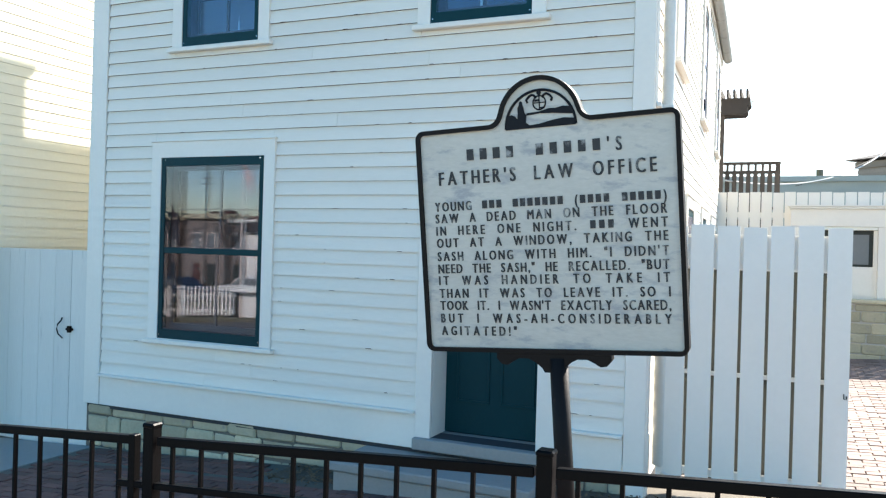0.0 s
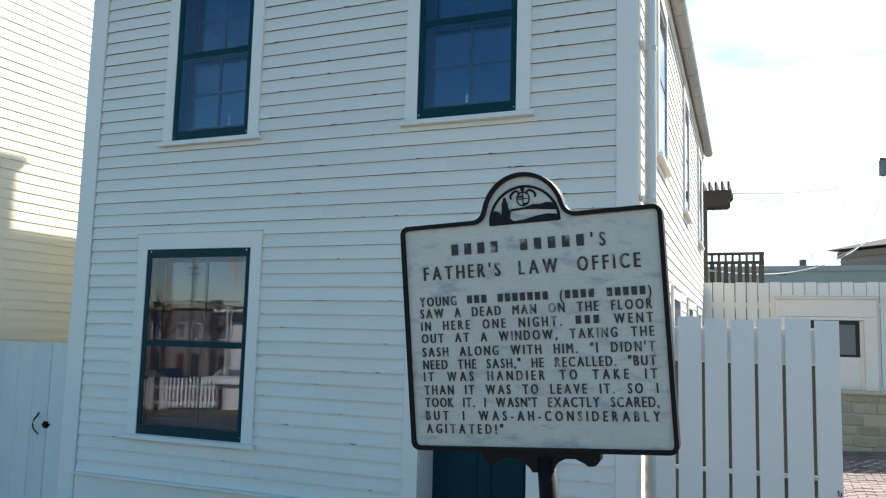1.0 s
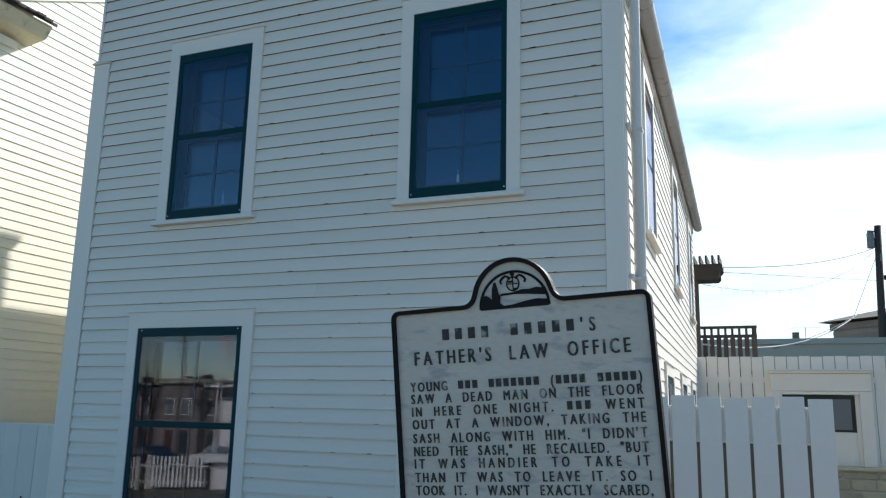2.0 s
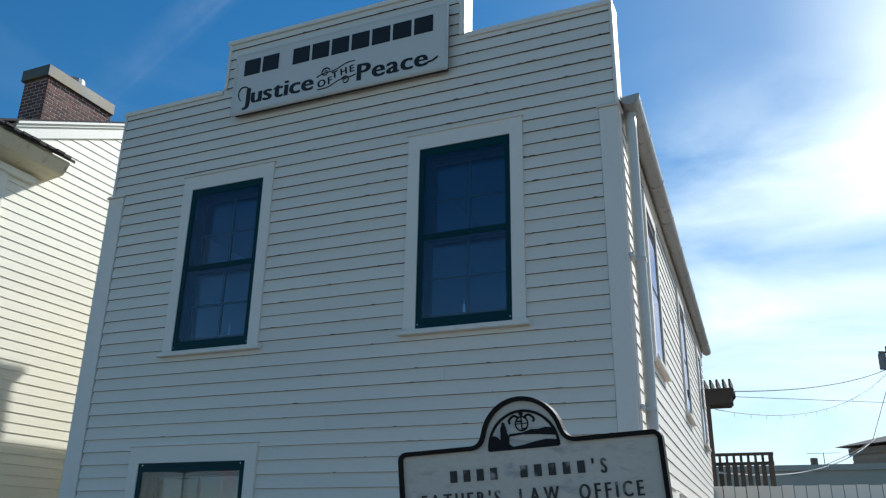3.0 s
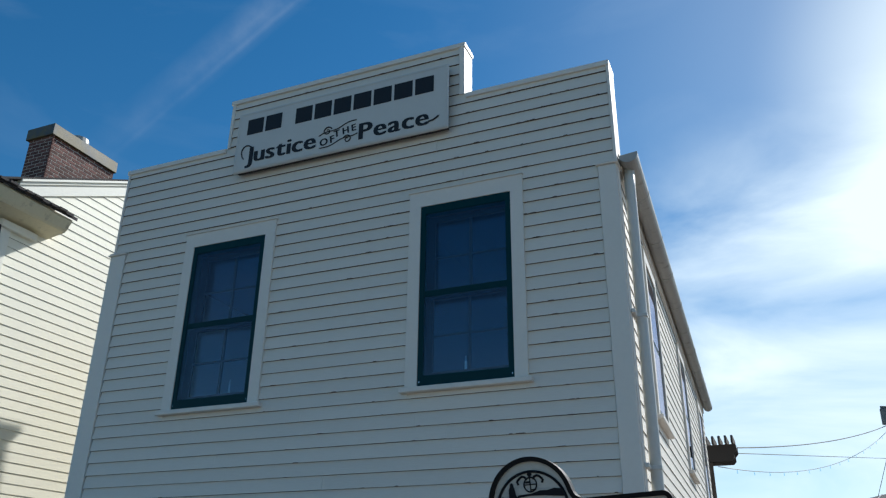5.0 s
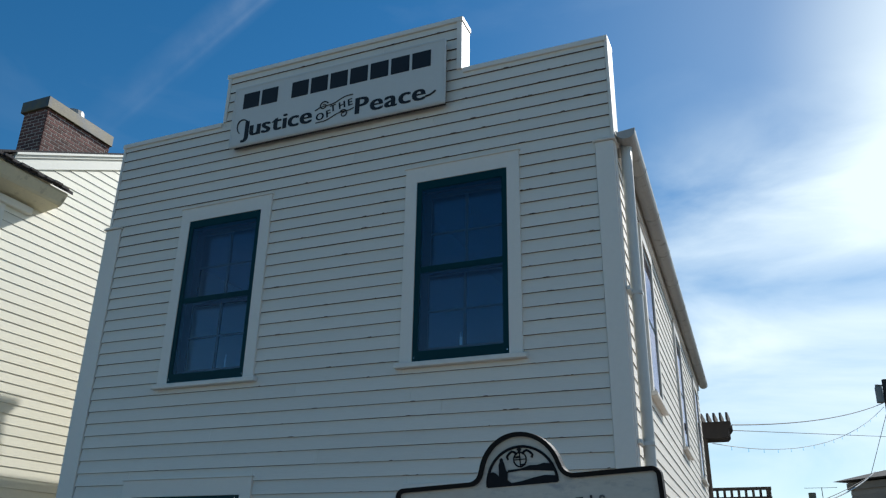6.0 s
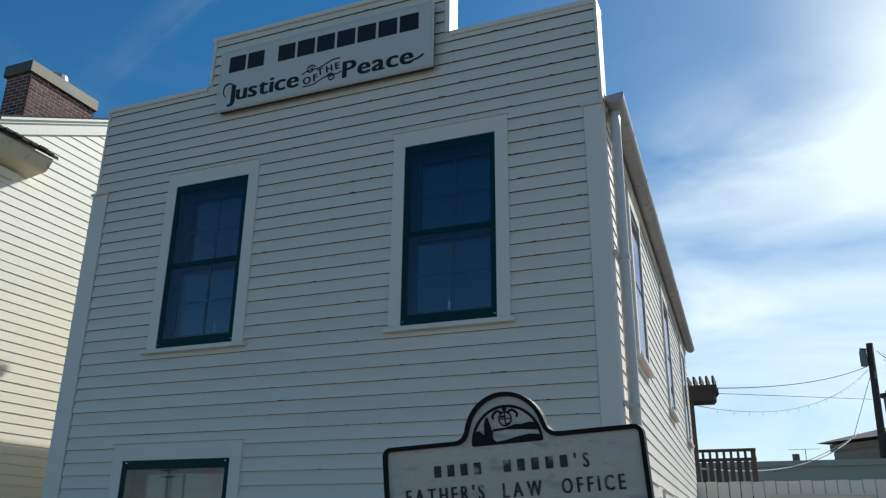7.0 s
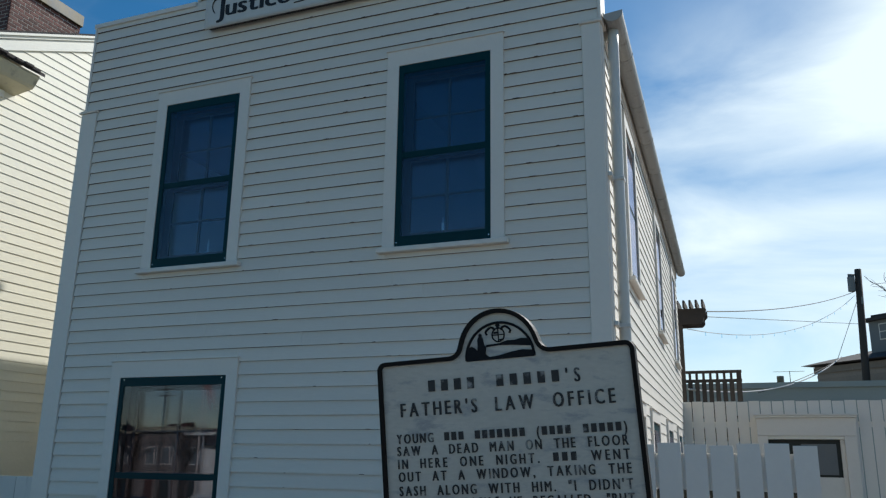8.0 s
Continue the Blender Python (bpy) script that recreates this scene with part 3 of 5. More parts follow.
for a, b, c, d in ((dx0 + 0.11, mw - 0.05, 0.62, 1.22), (mw + 0.05, dx1 - 0.11, 0.62, 1.22), (dx0 + 0.11, mw - 0.05, 1.40, 2.45), (mw + 0.05, dx1 - 0.11, 1.40, 2.45)):
    part("moulding", boxes((a, b, 0.270, 0.284, c, c + 0.022), (a, b, 0.270, 0.284, d - 0.022, d), (a, a + 0.022, 0.271, 0.284, c + 0.022, d - 0.022), (b - 0.022, b, 0.271, 0.284, c + 0.022, d - 0.022), bev=0.003), GREEN, door)
part("door_knob", tube([(dx1 - 0.07, 0.285, 1.30), (dx1 - 0.07, 0.245, 1.30), (dx1 - 0.07, 0.225, 1.30)], 0.012, 10, 0.026), BLACK, door)
step = thing("door_step", -1.65, -0.31, -0.05, "grey stone step below the office door", "step")
part("block", boxes((-2.48, -0.82, -0.60, -0.002, -0.25, 0.128), bev=0.012), CONCRETE, step)
part("tread", boxes((-2.51, -0.79, -0.63, -0.002, 0.13, 0.205), bev=0.012), CONCRETE, step)

# roof behind the false front, gutter and downspout
ridge_x, ridge_z, eave_z = -3.0, 6.72, 5.86
roof_bm = bmesh.new()
ends = []
for y in (0.26, 10.48):
    xr = -0.09 - 0.040 * y + 0.03
    ends.append([roof_bm.verts.new((x, y, z_)) for x, z_ in ((-6.10, 5.72), (ridge_x, ridge_z - 0.08), (xr, 5.84), (xr, 5.885), (ridge_x, ridge_z), (-6.10, 5.80))])
roof_bm.faces.new(ends[0]), roof_bm.faces.new(ends[1][::-1])
for i in range(6):
    roof_bm.faces.new((ends[0][i], ends[1][i], ends[1][(i + 1) % 6], ends[0][(i + 1) % 6]))
part("roof", roof_bm, SHINGLE, office, "low dark shingled roof")
part("chimney", boxes((-5.62, -5.10, 3.66, 4.43, 5.7, 7.63), (-5.66, -5.06, 3.62, 4.47, 7.5, 7.60)), BRICK, office)
gut = bmesh.new()
prof = [(-0.085, 0.022)] + [(0.085 * math.cos(a) * 1.0, 0.075 * math.sin(a)) for a in [math.pi + math.pi * k / 10 for k in range(11)]] + [(0.085, 0.012), (0.076, 0.012)] + [(0.076 * math.cos(a), 0.066 * math.sin(a)) for a in [2 * math.pi - math.pi * k / 10 for k in range(11)]] + [(-0.076, 0.022)]
gm = SIDE @ Matrix.Translation((0, -0.115, 5.835))
for (y0, y1) in ((0.02, LONG + 0.1),):
    ring0 = [gut.verts.new((y0, -u, v)) for u, v in prof]
    ring1 = [gut.verts.new((y1, -u, v)) for u, v in prof]
    for i in range(len(prof)):
        gut.faces.new((ring0[i], ring1[i], ring1[(i + 1) % len(prof)], ring0[(i + 1) % len(prof)]))
add_prism(gut, prof[:12], 0.016, 0.024, "x")
add_prism(gut, prof[:12], LONG + 0.095, LONG + 0.103, "x")
gutter = part("gutter", gut, GUTTER, office, "pale half-round metal gutter", gm)
part("fascia", boxes((0.25, LONG, -0.03, -0.003, 5.70, 5.87), bev=0.003), TRIM, office, m=SIDE)
part("soffit", boxes((0.25, LONG + 0.05, -0.115, -0.032, 5.855, 5.87)), TRIM, office, m=SIDE)
for i in range(9):
    a = 0.8 + i * 1.1
    part("gutter_strap", tube([(a, -0.20, 5.84), (a, -0.19, 5.80), (a, -0.15, 5.764), (a, -0.09, 5.757), (a, -0.04, 5.79)], 0.007, 5), GUTTER, gutter, m=SIDE)
ds = part("downspout", tube([(0.20, -0.095, 5.80), (0.20, -0.090, 5.60), (0.20, -0.085, 4.4), (0.20, -0.085, 0.32), (0.20, -0.12, 0.24), (0.20, -0.22, 0.18)], 0.048, 16), DOWNPIPE, office, "pale round metal downspout", SIDE, smooth=True)
for zz in (4.35, 3.10, 1.6):
    part("bracket", boxes((0.02, 0.252, -0.055, -0.022, zz, zz + 0.035), (0.148, 0.252, -0.137, -0.033, zz + 0.002, zz + 0.033), bev=0.003), DOWNPIPE, ds, m=SIDE)

# sign board on the false front
name_board = thing("name_board", -2.98, -0.02, 6.446, "long white painted board with black serif lettering", "sign")
SB = Matrix.Translation((-2.960, -0.075, 6.838))
part("panel", boxes((-1.29, 1.29, -0.042, -0.008, -0.387, 0.387), bev=0.010), SIGNWHITE, name_board, m=SB)
# dark backing added so the edge of the panel reads as a shadow gap
part("backing", boxes((-1.265, 1.265, -0.007, 0.050, -0.362, 0.362)), OLDWOOD, name_board, "dark backing that draws the shadow gap behind the panel", SB)
part("border", boxes((-1.268, 1.268, -0.046, -0.0425, 0.352, 0.366), (-1.268, 1.268, -0.046, -0.0425, -0.366, -0.352), (-1.268, -1.254, -0.046, -0.0425, -0.352, 0.352), (1.254, 1.268, -0.046, -0.0425, -0.352, 0.352)), SIGNWHITE, name_board, m=SB)

GLYPHS = {}


def glyph(ch, bold=0.0):
    """Vertices and faces of a character of unit height in x, z, starting at x = 0, and its width."""
    if ch not in GLYPHS:
        cu = bpy.data.curves.new("glyph", "FONT")
        cu.body, cu.size, cu.resolution_u, cu.offset = ch, 1.0, 3, bold
        ob = bpy.data.objects.new("glyph", cu)
        me = bpy.data.meshes.new_from_object(ob)
        vs, fs = [(v.co.x, v.co.y) for v in me.vertices], [tuple(p.vertices) for p in me.polygons]
        bpy.data.objects.remove(ob), bpy.data.curves.remove(cu), bpy.data.meshes.remove(me)
        lo, hi = min(v[0] for v in vs), max(v[0] for v in vs)
        GLYPHS[ch] = ([(x - lo, y) for x, y in vs], fs, hi - lo)
    return GLYPHS[ch]


CAP = 0.729


LETTERS = {}


def letter_mesh(ch, mat):
    """One character as a thin raised mesh of unit size; 'bar' is a plain bar one unit long."""
    if (ch, mat.name) not in LETTERS:
        bm = bmesh.new()
        if ch == "bar":
            add_box(bm, 0, 1, -1, 0.0, CAP * 0.10, CAP * 0.90)
        else:
            vs, fs, _w = glyph(ch)
            for dx, dy in ((0.0, -1.0), (0.062, -1.08)):
                top = [bm.verts.new((a + dx - 0.02, dy, b)) for a, b in vs]
                for f in fs:
                    try:
                        bm.faces.new([top[i] for i in f])
                    except ValueError:
                        pass
            edges = [e for e in bm.edges if len(e.link_faces) == 1]
            low = {v: bm.verts.new((v.co.x, 0, v.co.z)) for e in edges for v in e.verts}
            for e in edges:
                bm.faces.new((e.verts[0], e.verts[1], low[e.verts[1]], low[e.verts[0]]))
        bmesh.ops.recalc_face_normals(bm, faces=bm.faces[:])
        me = bpy.data.meshes.new("letter")
        bm.to_mesh(me), bm.free()
        me.materials.append(mat)
        LETTERS[ch, mat.name] = me
    return LETTERS[ch, mat.name]


def lettering(parent, mat, m, text, width, height, space=0.55, wide=1.0, thick=0.004, bar=0.62, tall=1.0):
    """A line of letters set to a width, centred on x = 0 and standing on z = 0; each '_' is a plain bar in place of a letter."""
    k = height / CAP
    items = []
    for word in text.split(" "):
        if items:
            items.append((None, space))
        for c in word:
            items.append(("bar", bar) if c == "_" else (c, None))
    ws = [w if c in (None, "bar") else glyph(c)[2] * wide for c, w in items]
    g = (width - sum(ws) * k) / max(1, len(items) - 1)
    x = -width / 2
    for (c, _), w in zip(items, ws):
        if c:
            sx = w * k if c == "bar" else k * wide
            adopt(new("letter" if c != "bar" else "bar", letter_mesh(c, mat)), parent, m @ Matrix.Translation((x, 0, 0)) @ Matrix.Diagonal((sx, thick, k * tall, 1)))
        x += w * k + g


def flat(x, z, rot=0.0, y=-0.0425):
    return Matrix.Translation((x, y, z)) @ Matrix.Rotation(radians(rot), 4, "Y")


lettering(name_board, SIGNBLACK, SB @ flat(-0.01, 0.055), "__ _______", 2.28, 0.245, space=0.35, bar=0.62)
lettering(name_board, SIGNBLACK, SB @ flat(-0.685, -0.285), "Justice", 0.88, 0.205, wide=1.16)
lettering(name_board, SIGNBLACK, SB @ flat(0.68, -0.305), "Peace", 0.78, 0.205, wide=1.16)
lettering(name_board, SIGNBLACK, SB @ flat(-0.09, -0.275, -8), "OF", 0.17, 0.09)
lettering(name_board, SIGNBLACK, SB @ flat(0.12, -0.195, -8), "THE", 0.26, 0.085)


def scroll(cx, cz, r, turns, flip=1, start=0.0, thick=0.008):
    pts = []
    for i in range(26):
        f = i / 25
        a = start + flip * turns * 2 * math.pi * f
        rr = r * (1 - 0.75 * f)
        pts.append((cx + rr * math.cos(a), -0.003, cz + rr * math.sin(a)))
    return tube(pts, thick, 5, thick * 0.6)


part("flourish", scroll(-0.095, -0.085, 0.055, 1.3, 1, 0.4), SIGNBLACK, name_board, m=SB @ flat(0, -0.03))
part("flourish", scroll(0.15, -0.235, 0.05, 1.3, -1, 2.6), SIGNBLACK, name_board, m=SB @ flat(0, -0.03))
part("flourish", tube([(-0.20 + 0.05 * i, -0.003, -0.125 + 0.012 * i + 0.012 * math.sin(i * 1.1)) for i in range(10)], 0.006, 5), SIGNBLACK, name_board, m=SB @ flat(0, -0.03))
part("flourish", tube([(-0.18 + 0.05 * i, -0.003, -0.29 + 0.012 * i + 0.012 * math.sin(i * 1.1 + 2)) for i in range(10)], 0.006, 5), SIGNBLACK, name_board, m=SB @ flat(0, -0.03))
part("flourish", tube([(1.08, -0.003, -0.245), (1.13, -0.003, -0.238), (1.17, -0.003, -0.215), (1.19, -0.003, -0.20)], 0.010, 5), SIGNBLACK, name_board, m=SB @ flat(0, -0.03))
part("flourish", tube([(-1.13 + 0.09 * math.cos(a) * (1 - 0.1 * a), -0.003, -0.12 + 0.09 * math.sin(a)) for a in [0.2 + 0.5 * k for k in range(9)]], 0.009, 5, 0.006), SIGNBLACK, name_board, m=SB @ flat(0, -0.03))

# ---- cast marker on its post ----
marker = thing("historical_marker", 0.06, -3.10, 0.1, "white cast-metal marker with raised black lettering on a post", "sign")
MK = Matrix.Translation((0.030, -3.180, 2.020)) @ Matrix.Rotation(radians(0.2), 4, "Z") @ Matrix.Rotation(radians(4.55), 4, "X") @ Matrix.Rotation(radians(-3.25), 4, "Y")
MW, MH = 1.073, 0.924


def marker_outline(grow):
    """The plate's outline: rounded corners and an arched top, grown outwards."""
    w, h, r = MW / 2 + grow, MH / 2 + grow, 0.035 + grow
    pts = []

    def arc(cx, cz, rad, a0, a1, n=6):
        for i in range(n + 1):
            a = radians(a0 + (a1 - a0) * i / n)
            pts.append((cx + rad * math.cos(a), cz + rad * math.sin(a)))
    arc(-w + r, -h + r, r, 180, 270)
    arc(w - r, -h + r, r, 270, 360)
    arc(w - r, h - r, r, 0, 90)
    R, f, hx = 0.170 + grow, 0.045 - grow, 0.213
    arc(hx, h + f, f, 270, 180 + 22, 5)
    arc(0.0, MH / 2 + 0.005, R, 22, 158, 18)
    arc(-hx, h + f, f, -22, -90, 5)
    arc(-w + r, h - r, r, 90, 180)
    return pts


part("plate", prism(marker_outline(-0.012), -0.012, 0.012), PLATE, marker, "weathered white plate", MK)
rim = bmesh.new()
o, i_ = marker_outline(0.0), marker_outline(-0.0175)
n = len(o)
va, vb = [rim.verts.new((x, -0.026, z)) for x, z in o], [rim.verts.new((x, -0.026, z)) for x, z in i_]
vc, vd = [rim.verts.new((x, 0.026, z)) for x, z in o], [rim.verts.new((x, 0.026, z)) for x, z in i_]
for k in range(n):
    j = (k + 1) % n
    for q in ((va[k], va[j], vb[j], vb[k]), (vc[k], vd[k], vd[j], vc[j]), (va[k], vc[k], vc[j], va[j]), (vb[k], vb[j], vd[j], vd[k])):
        rim.faces.new(q)
part("rim", rim, RUSTBLACK, marker, "dark raised rim", MK)
LINES = (("____ _____'S", 0.63, 0.052, 0.322, 0.002), ("FATHER'S LAW OFFICE", 0.885, 0.054, 0.232, 0.0), ("YOUNG ___ _______ (____ _____)", 0.942, 0.037, 0.125, 0.003),
         ("SAW A DEAD MAN ON THE FLOOR", 0.942, 0.037, 0.076, 0.003), ("IN HERE ONE NIGHT. ___ WENT", 0.942, 0.037, 0.025, 0.003), ("OUT AT A WINDOW, TAKING THE", 0.942, 0.037, -0.026, 0.003),
         ("SASH ALONG WITH HIM. \"I DIDN'T", 0.942, 0.037, -0.082, 0.003), ("NEED THE SASH,\" HE RECALLED. \"BUT", 0.942, 0.037, -0.134, 0.003), ("IT WAS HANDIER TO TAKE IT", 0.942, 0.037, -0.183, 0.003),
         ("THAN IT WAS TO LEAVE IT. SO I", 0.942, 0.037, -0.237, 0.003), ("TOOK IT. I WASN'T EXACTLY SCARED,", 0.942, 0.037, -0.288, 0.003), ("BUT I WAS-AH-CONSIDERABLY", 0.942, 0.037, -0.341, 0.003), ("AGITATED!\"", 0.33, 0.037, -0.394, -0.303))
for text, width, height, zz, xx in LINES:
    lettering(marker, LETTER, MK @ Matrix.Translation((xx, -0.0125, zz)), text, width, height, wide=0.74, tall=1.08, bar=0.40)
# arched picture above the text
LX = [(0.150 * math.cos(radians(a)), 0.150 * math.sin(radians(a))) for a in range(0, 181, 9)]
LM = MK @ Matrix.Translation((0.004, 0.0, MH / 2 - 0.024)) @ Matrix.Diagonal((0.95, 1.0, 0.95, 1.0))
part("lunette_border", tube([(x, -0.014, z) for x, z in LX], 0.006, 6), LUNETTE, marker, m=LM)
part("river_bank", prism([(-0.150, -0.004), (0.150, -0.004), (0.148, 0.022), (0.10, 0.028), (0.05, 0.022), (0.0, 0.012), (-0.045, 0.008), (-0.07, 0.028), (-0.095, 0.034), (-0.108, 0.050), (-0.122, 0.058), (-0.136, 0.054), (-0.145, 0.042)], -0.017, -0.012), LUNETTE, marker, m=LM)
part("far_bank", prism([(-0.06, 0.050), (0.0, 0.054), (0.06, 0.050), (0.142, 0.040), (0.134, 0.070), (0.10, 0.076), (0.07, 0.070), (0.04, 0.072), (0.0, 0.062), (-0.055, 0.060)], -0.016, -0.012), LUNETTE, marker, m=LM)
part("bush", prism([(-0.098, 0.03), (-0.062, 0.02), (-0.058, 0.050), (-0.066, 0.062), (-0.070, 0.088), (-0.074, 0.096), (-0.074, 0.106), (-0.080, 0.111), (-0.087, 0.106), (-0.087, 0.097), (-0.094, 0.084), (-0.094, 0.060)], -0.018, -0.012), LUNETTE, marker, m=LM)
part("crest", tube([(0.027 * math.cos(a), -0.014, 0.098 + 0.029 * math.sin(a)) for a in [math.pi * 2 * k / 20 for k in range(21)]], 0.0032, 5), LUNETTE, marker, m=LM)
part("crest", boxes((-0.002, 0.002, -0.016, -0.012, 0.072, 0.124), (-0.025, 0.025, -0.0155, -0.012, 0.096, 0.100), (-0.004, 0.004, -0.016, -0.012, 0.122, 0.138), (0.002, 0.022, -0.0152, -0.012, 0.074, 0.080), (-0.020, -0.002, -0.0152, -0.012, 0.104, 0.112)), LUNETTE, marker, m=LM)
part("crest", prism([(-0.004, 0.130), (0.004, 0.130), (0.010, 0.138), (0.007, 0.144), (0.0, 0.149), (-0.007, 0.144), (-0.010, 0.138)], -0.018, -0.012), LUNETTE, marker, m=LM)
for s in (-1, 1):
    part("crest", tube([(s * (0.012 + 0.010 * k), -0.014, 0.119 + 0.012 * math.sin(k * 0.9) + 0.001 * k) for k in range(5)] + [(s * 0.055, -0.014, 0.112), (s * 0.050, -0.014, 0.101)], 0.0052, 6), LUNETTE, marker, m=LM)
# scrolled bracket and post
br = [(-0.235, 0.0), (-0.235, -0.022), (-0.215, -0.045), (-0.19, -0.048), (-0.17, -0.035), (-0.14, -0.020), (-0.10, -0.020), (-0.07, -0.035), (-0.045, -0.058), (-0.035, -0.075)]
br = br + [(-x, zz) for x, zz in br[::-1]]
part("bracket", prism(br, -0.022, 0.022), RUSTBLACK, marker, "dark scrolled bracket", MK @ Matrix.Translation((0.010, 0, -MH / 2 - 0.002)))
part("post", tube([(0.028, 0.0, -MH / 2 - 0.02), (0.029, 0.0, -1.0), (0.033, 0, -2.05)], 0.037, 14), RUSTBLACK, marker, "dark round iron post", MK, smooth=True)

# ---- iron fence along the pavement ----
RAIL_Y = -3.85


def rail_z(x):
    return 1.282 + 0.060 * x


def bar(x0, x1, dz, h=0.034, w=0.032):
    """A rail that follows the slope."""
    bm = bmesh.new()
    v = [bm.verts.new((x, RAIL_Y + yy, rail_z(x) + dz + zz)) for x in (x0, x1) for yy, zz in ((-w / 2, -h), (w / 2, -h), (w / 2, 0), (-w / 2, 0))]
    for q in ((0, 1, 2, 3), (7, 6, 5, 4), (0, 4, 5, 1), (1, 5, 6, 2), (2, 6, 7, 3), (3, 7, 4, 0)):
        bm.faces.new([v[i] for i in q])
    bmesh.ops.bevel(bm, geom=bm.edges[:], offset=0.003, segments=1, affect="EDGES")
    return bm


def fence_post(parent, x, r=0.026, up=0.040):
    zt = rail_z(x) + up
    zb = lie(x, RAIL_Y) - 0.05
    p = part("post", boxes((x - r, x + r, RAIL_Y - r, RAIL_Y + r, zb, zt), bev=0.004), BLACK, parent, "square black post")
    part("post_cap", boxes((x - r - 0.003, x + r + 0.003, RAIL_Y - r - 0.003, RAIL_Y + r + 0.003, zt - 0.006, zt + 0.014), bev=0.006), BLACK, p)


def iron_panel(name, x0, x1, label, cat, gap, second, posts, group):
    fence = thing(name, (x0 + x1) / 2, RAIL_Y, lie((x0 + x1) / 2, RAIL_Y), label, cat, group)
    part("rail", bar(x0, x1, 0.0), BLACK, fence)
    if second:
        part("rail", bar(x0 - 0.2 * (posts[0] == -1.335), x1, -0.178, 0.026), BLACK, fence)
    part("rail", bar(x0, x1, -0.92, 0.03), BLACK, fence)
    k = max(1, round((x1 - x0) / gap))
    for i in range(k):
        x = x0 + (x1 - x0) * (i + 0.5) / k
        zt = rail_z(x) - 0.03
        part("picket", boxes((x - 0.007, x + 0.007, RAIL_Y - 0.007, RAIL_Y + 0.007, zt - 0.99, zt)), BLACK, fence)
    for x in posts:
        fence_post(fence, x)
    if not second:
        part("stile", boxes((x1 - 0.012, x1 + 0.022, RAIL_Y - 0.018, RAIL_Y + 0.018, rail_z(x1) - 1.0, rail_z(x1) + 0.004), bev=0.003), BLACK, fence)
    return fence


iron_panel("iron_fence", -1.300, 0.215, "black iron fence panel with square pickets before the walk", "fence", 0.135, True, (-1.335,), "black iron fence along the pavement")
iron_panel("iron_fence", 0.285, 1.90, "black iron fence panel with square pickets before the walk", "fence", 0.135, True, (0.25,), "black iron fence along the pavement")
iron_panel("iron_fence", 1.97, 3.6, "black iron fence panel with square pickets before the walk", "fence", 0.135, True, (1.935, 3.64), "black iron fence along the pavement")
iron_panel("iron_gate", -2.75, -1.43, "closed black iron gate without a middle rail", "gate", 0.150, False, (), "black iron fence along the pavement")

# ---- white picket fence beside the office ----
pickets = thing("picket_fence", 0.62, 0.2, 0.15, "tall white flat-topped picket fence joining the office corner", "fence")
GAPS = (0.182, 0.378, 0.564, 0.753, 0.941, 1.137)
for x, x1 in zip((-0.042,) + GAPS, GAPS + (1.322,)):
    part("picket", boxes((x + 0.012, x1 - 0.012, 0.180, 0.202, lie(x, 0) + 0.05, 2.195 + 0.01 * math.sin(x * 9)), bev=0.002), TRIM, pickets)
for za, zb in ((1.87, 2.13), (1.050, 1.080), (0.27, 0.33)):
    part("rail", boxes((-0.03, 1.30, 0.204, 0.245, za, zb), bev=0.003), TRIM, pickets)
# strips added only to make the gaps between the pickets dark
for x in GAPS:
    part("batten", boxes((x - 0.05, x + 0.04, 0.250, 0.268, 0.25, 1.86)), DARKBOARD, pickets, "dark strip added behind a picket gap")
part("latch", tube([(1.278, 0.176, 1.00), (1.278, 0.168, 0.965), (1.296, 0.168, 0.962), (1.296, 0.176, 0.985)], 0.004, 6), BLACK, pickets)

# ---- plank gate between the houses ----
gate = thing("plank_gate", -6.75, 0.05, -0.3, "closed white plank gate with black latch and pull", "gate")
for i in range(5):
    x = -7.38 + i * 0.2375
    part("plank", boxes((x, x + 0.2355, 0.045, 0.07, lie(-6.7, 0) - 0.02, 1.835), bev=0.002), OLDSHADED, gate)
# dark filler in place of the shadow between planks and post
part("stop", boxes((-6.1935, -6.1770, 0.046, 0.115, -0.28, 1.825)), DARKBOARD, gate, "dark filler drawing the gap's shade beside the post")
part("ledge", boxes((-7.38, -6.216, 0.072, 0.10, 1.55, 1.68), (-7.38, -6.216, 0.072, 0.10, 0.1, 0.23)), OLDSHADED, gate)
part("pull", tube([(-6.310, 0.04, 1.10), (-6.303, 0.02, 1.07), (-6.330, 0.0, 1.03), (-6.335, -0.005, 0.98), (-6.320, 0.0, 0.93), (-6.295, 0.02, 0.895), (-6.300, 0.04, 0.88)], 0.008, 8, 0.007), BLACK, gate, "black iron pull")
part("latch", boxes((-6.225, -6.125, 0.010, 0.029, 0.972, 0.997), (-6.198, -6.150, 0.002, 0.028, 0.95, 1.02), bev=0.003), BLACK, gate, "black latch")
tagged(part("gate_post", boxes((-6.176, -5.90, 0.03, 0.12, -0.30, 1.835), bev=0.004), OLDSHADED), "wide white board post beside the plank gate", "post")

# ---- neighbouring house ----
NX = -7.40
house = thing("neighbour_house", -10.0, 3.0, -0.3, "cream clapboard house with brick chimney and boxed eave", "house")
NS = Matrix.Translation((NX, 0.0, 0.0)) @ Matrix.Rotation(radians(90), 4, "Z")
RAKE = 0.491


def rake_z(y):
    return 6.91 + (y + 0.338) * RAKE if y < 3.2 else 6.91 + 3.538 * RAKE - (y - 3.2) * RAKE


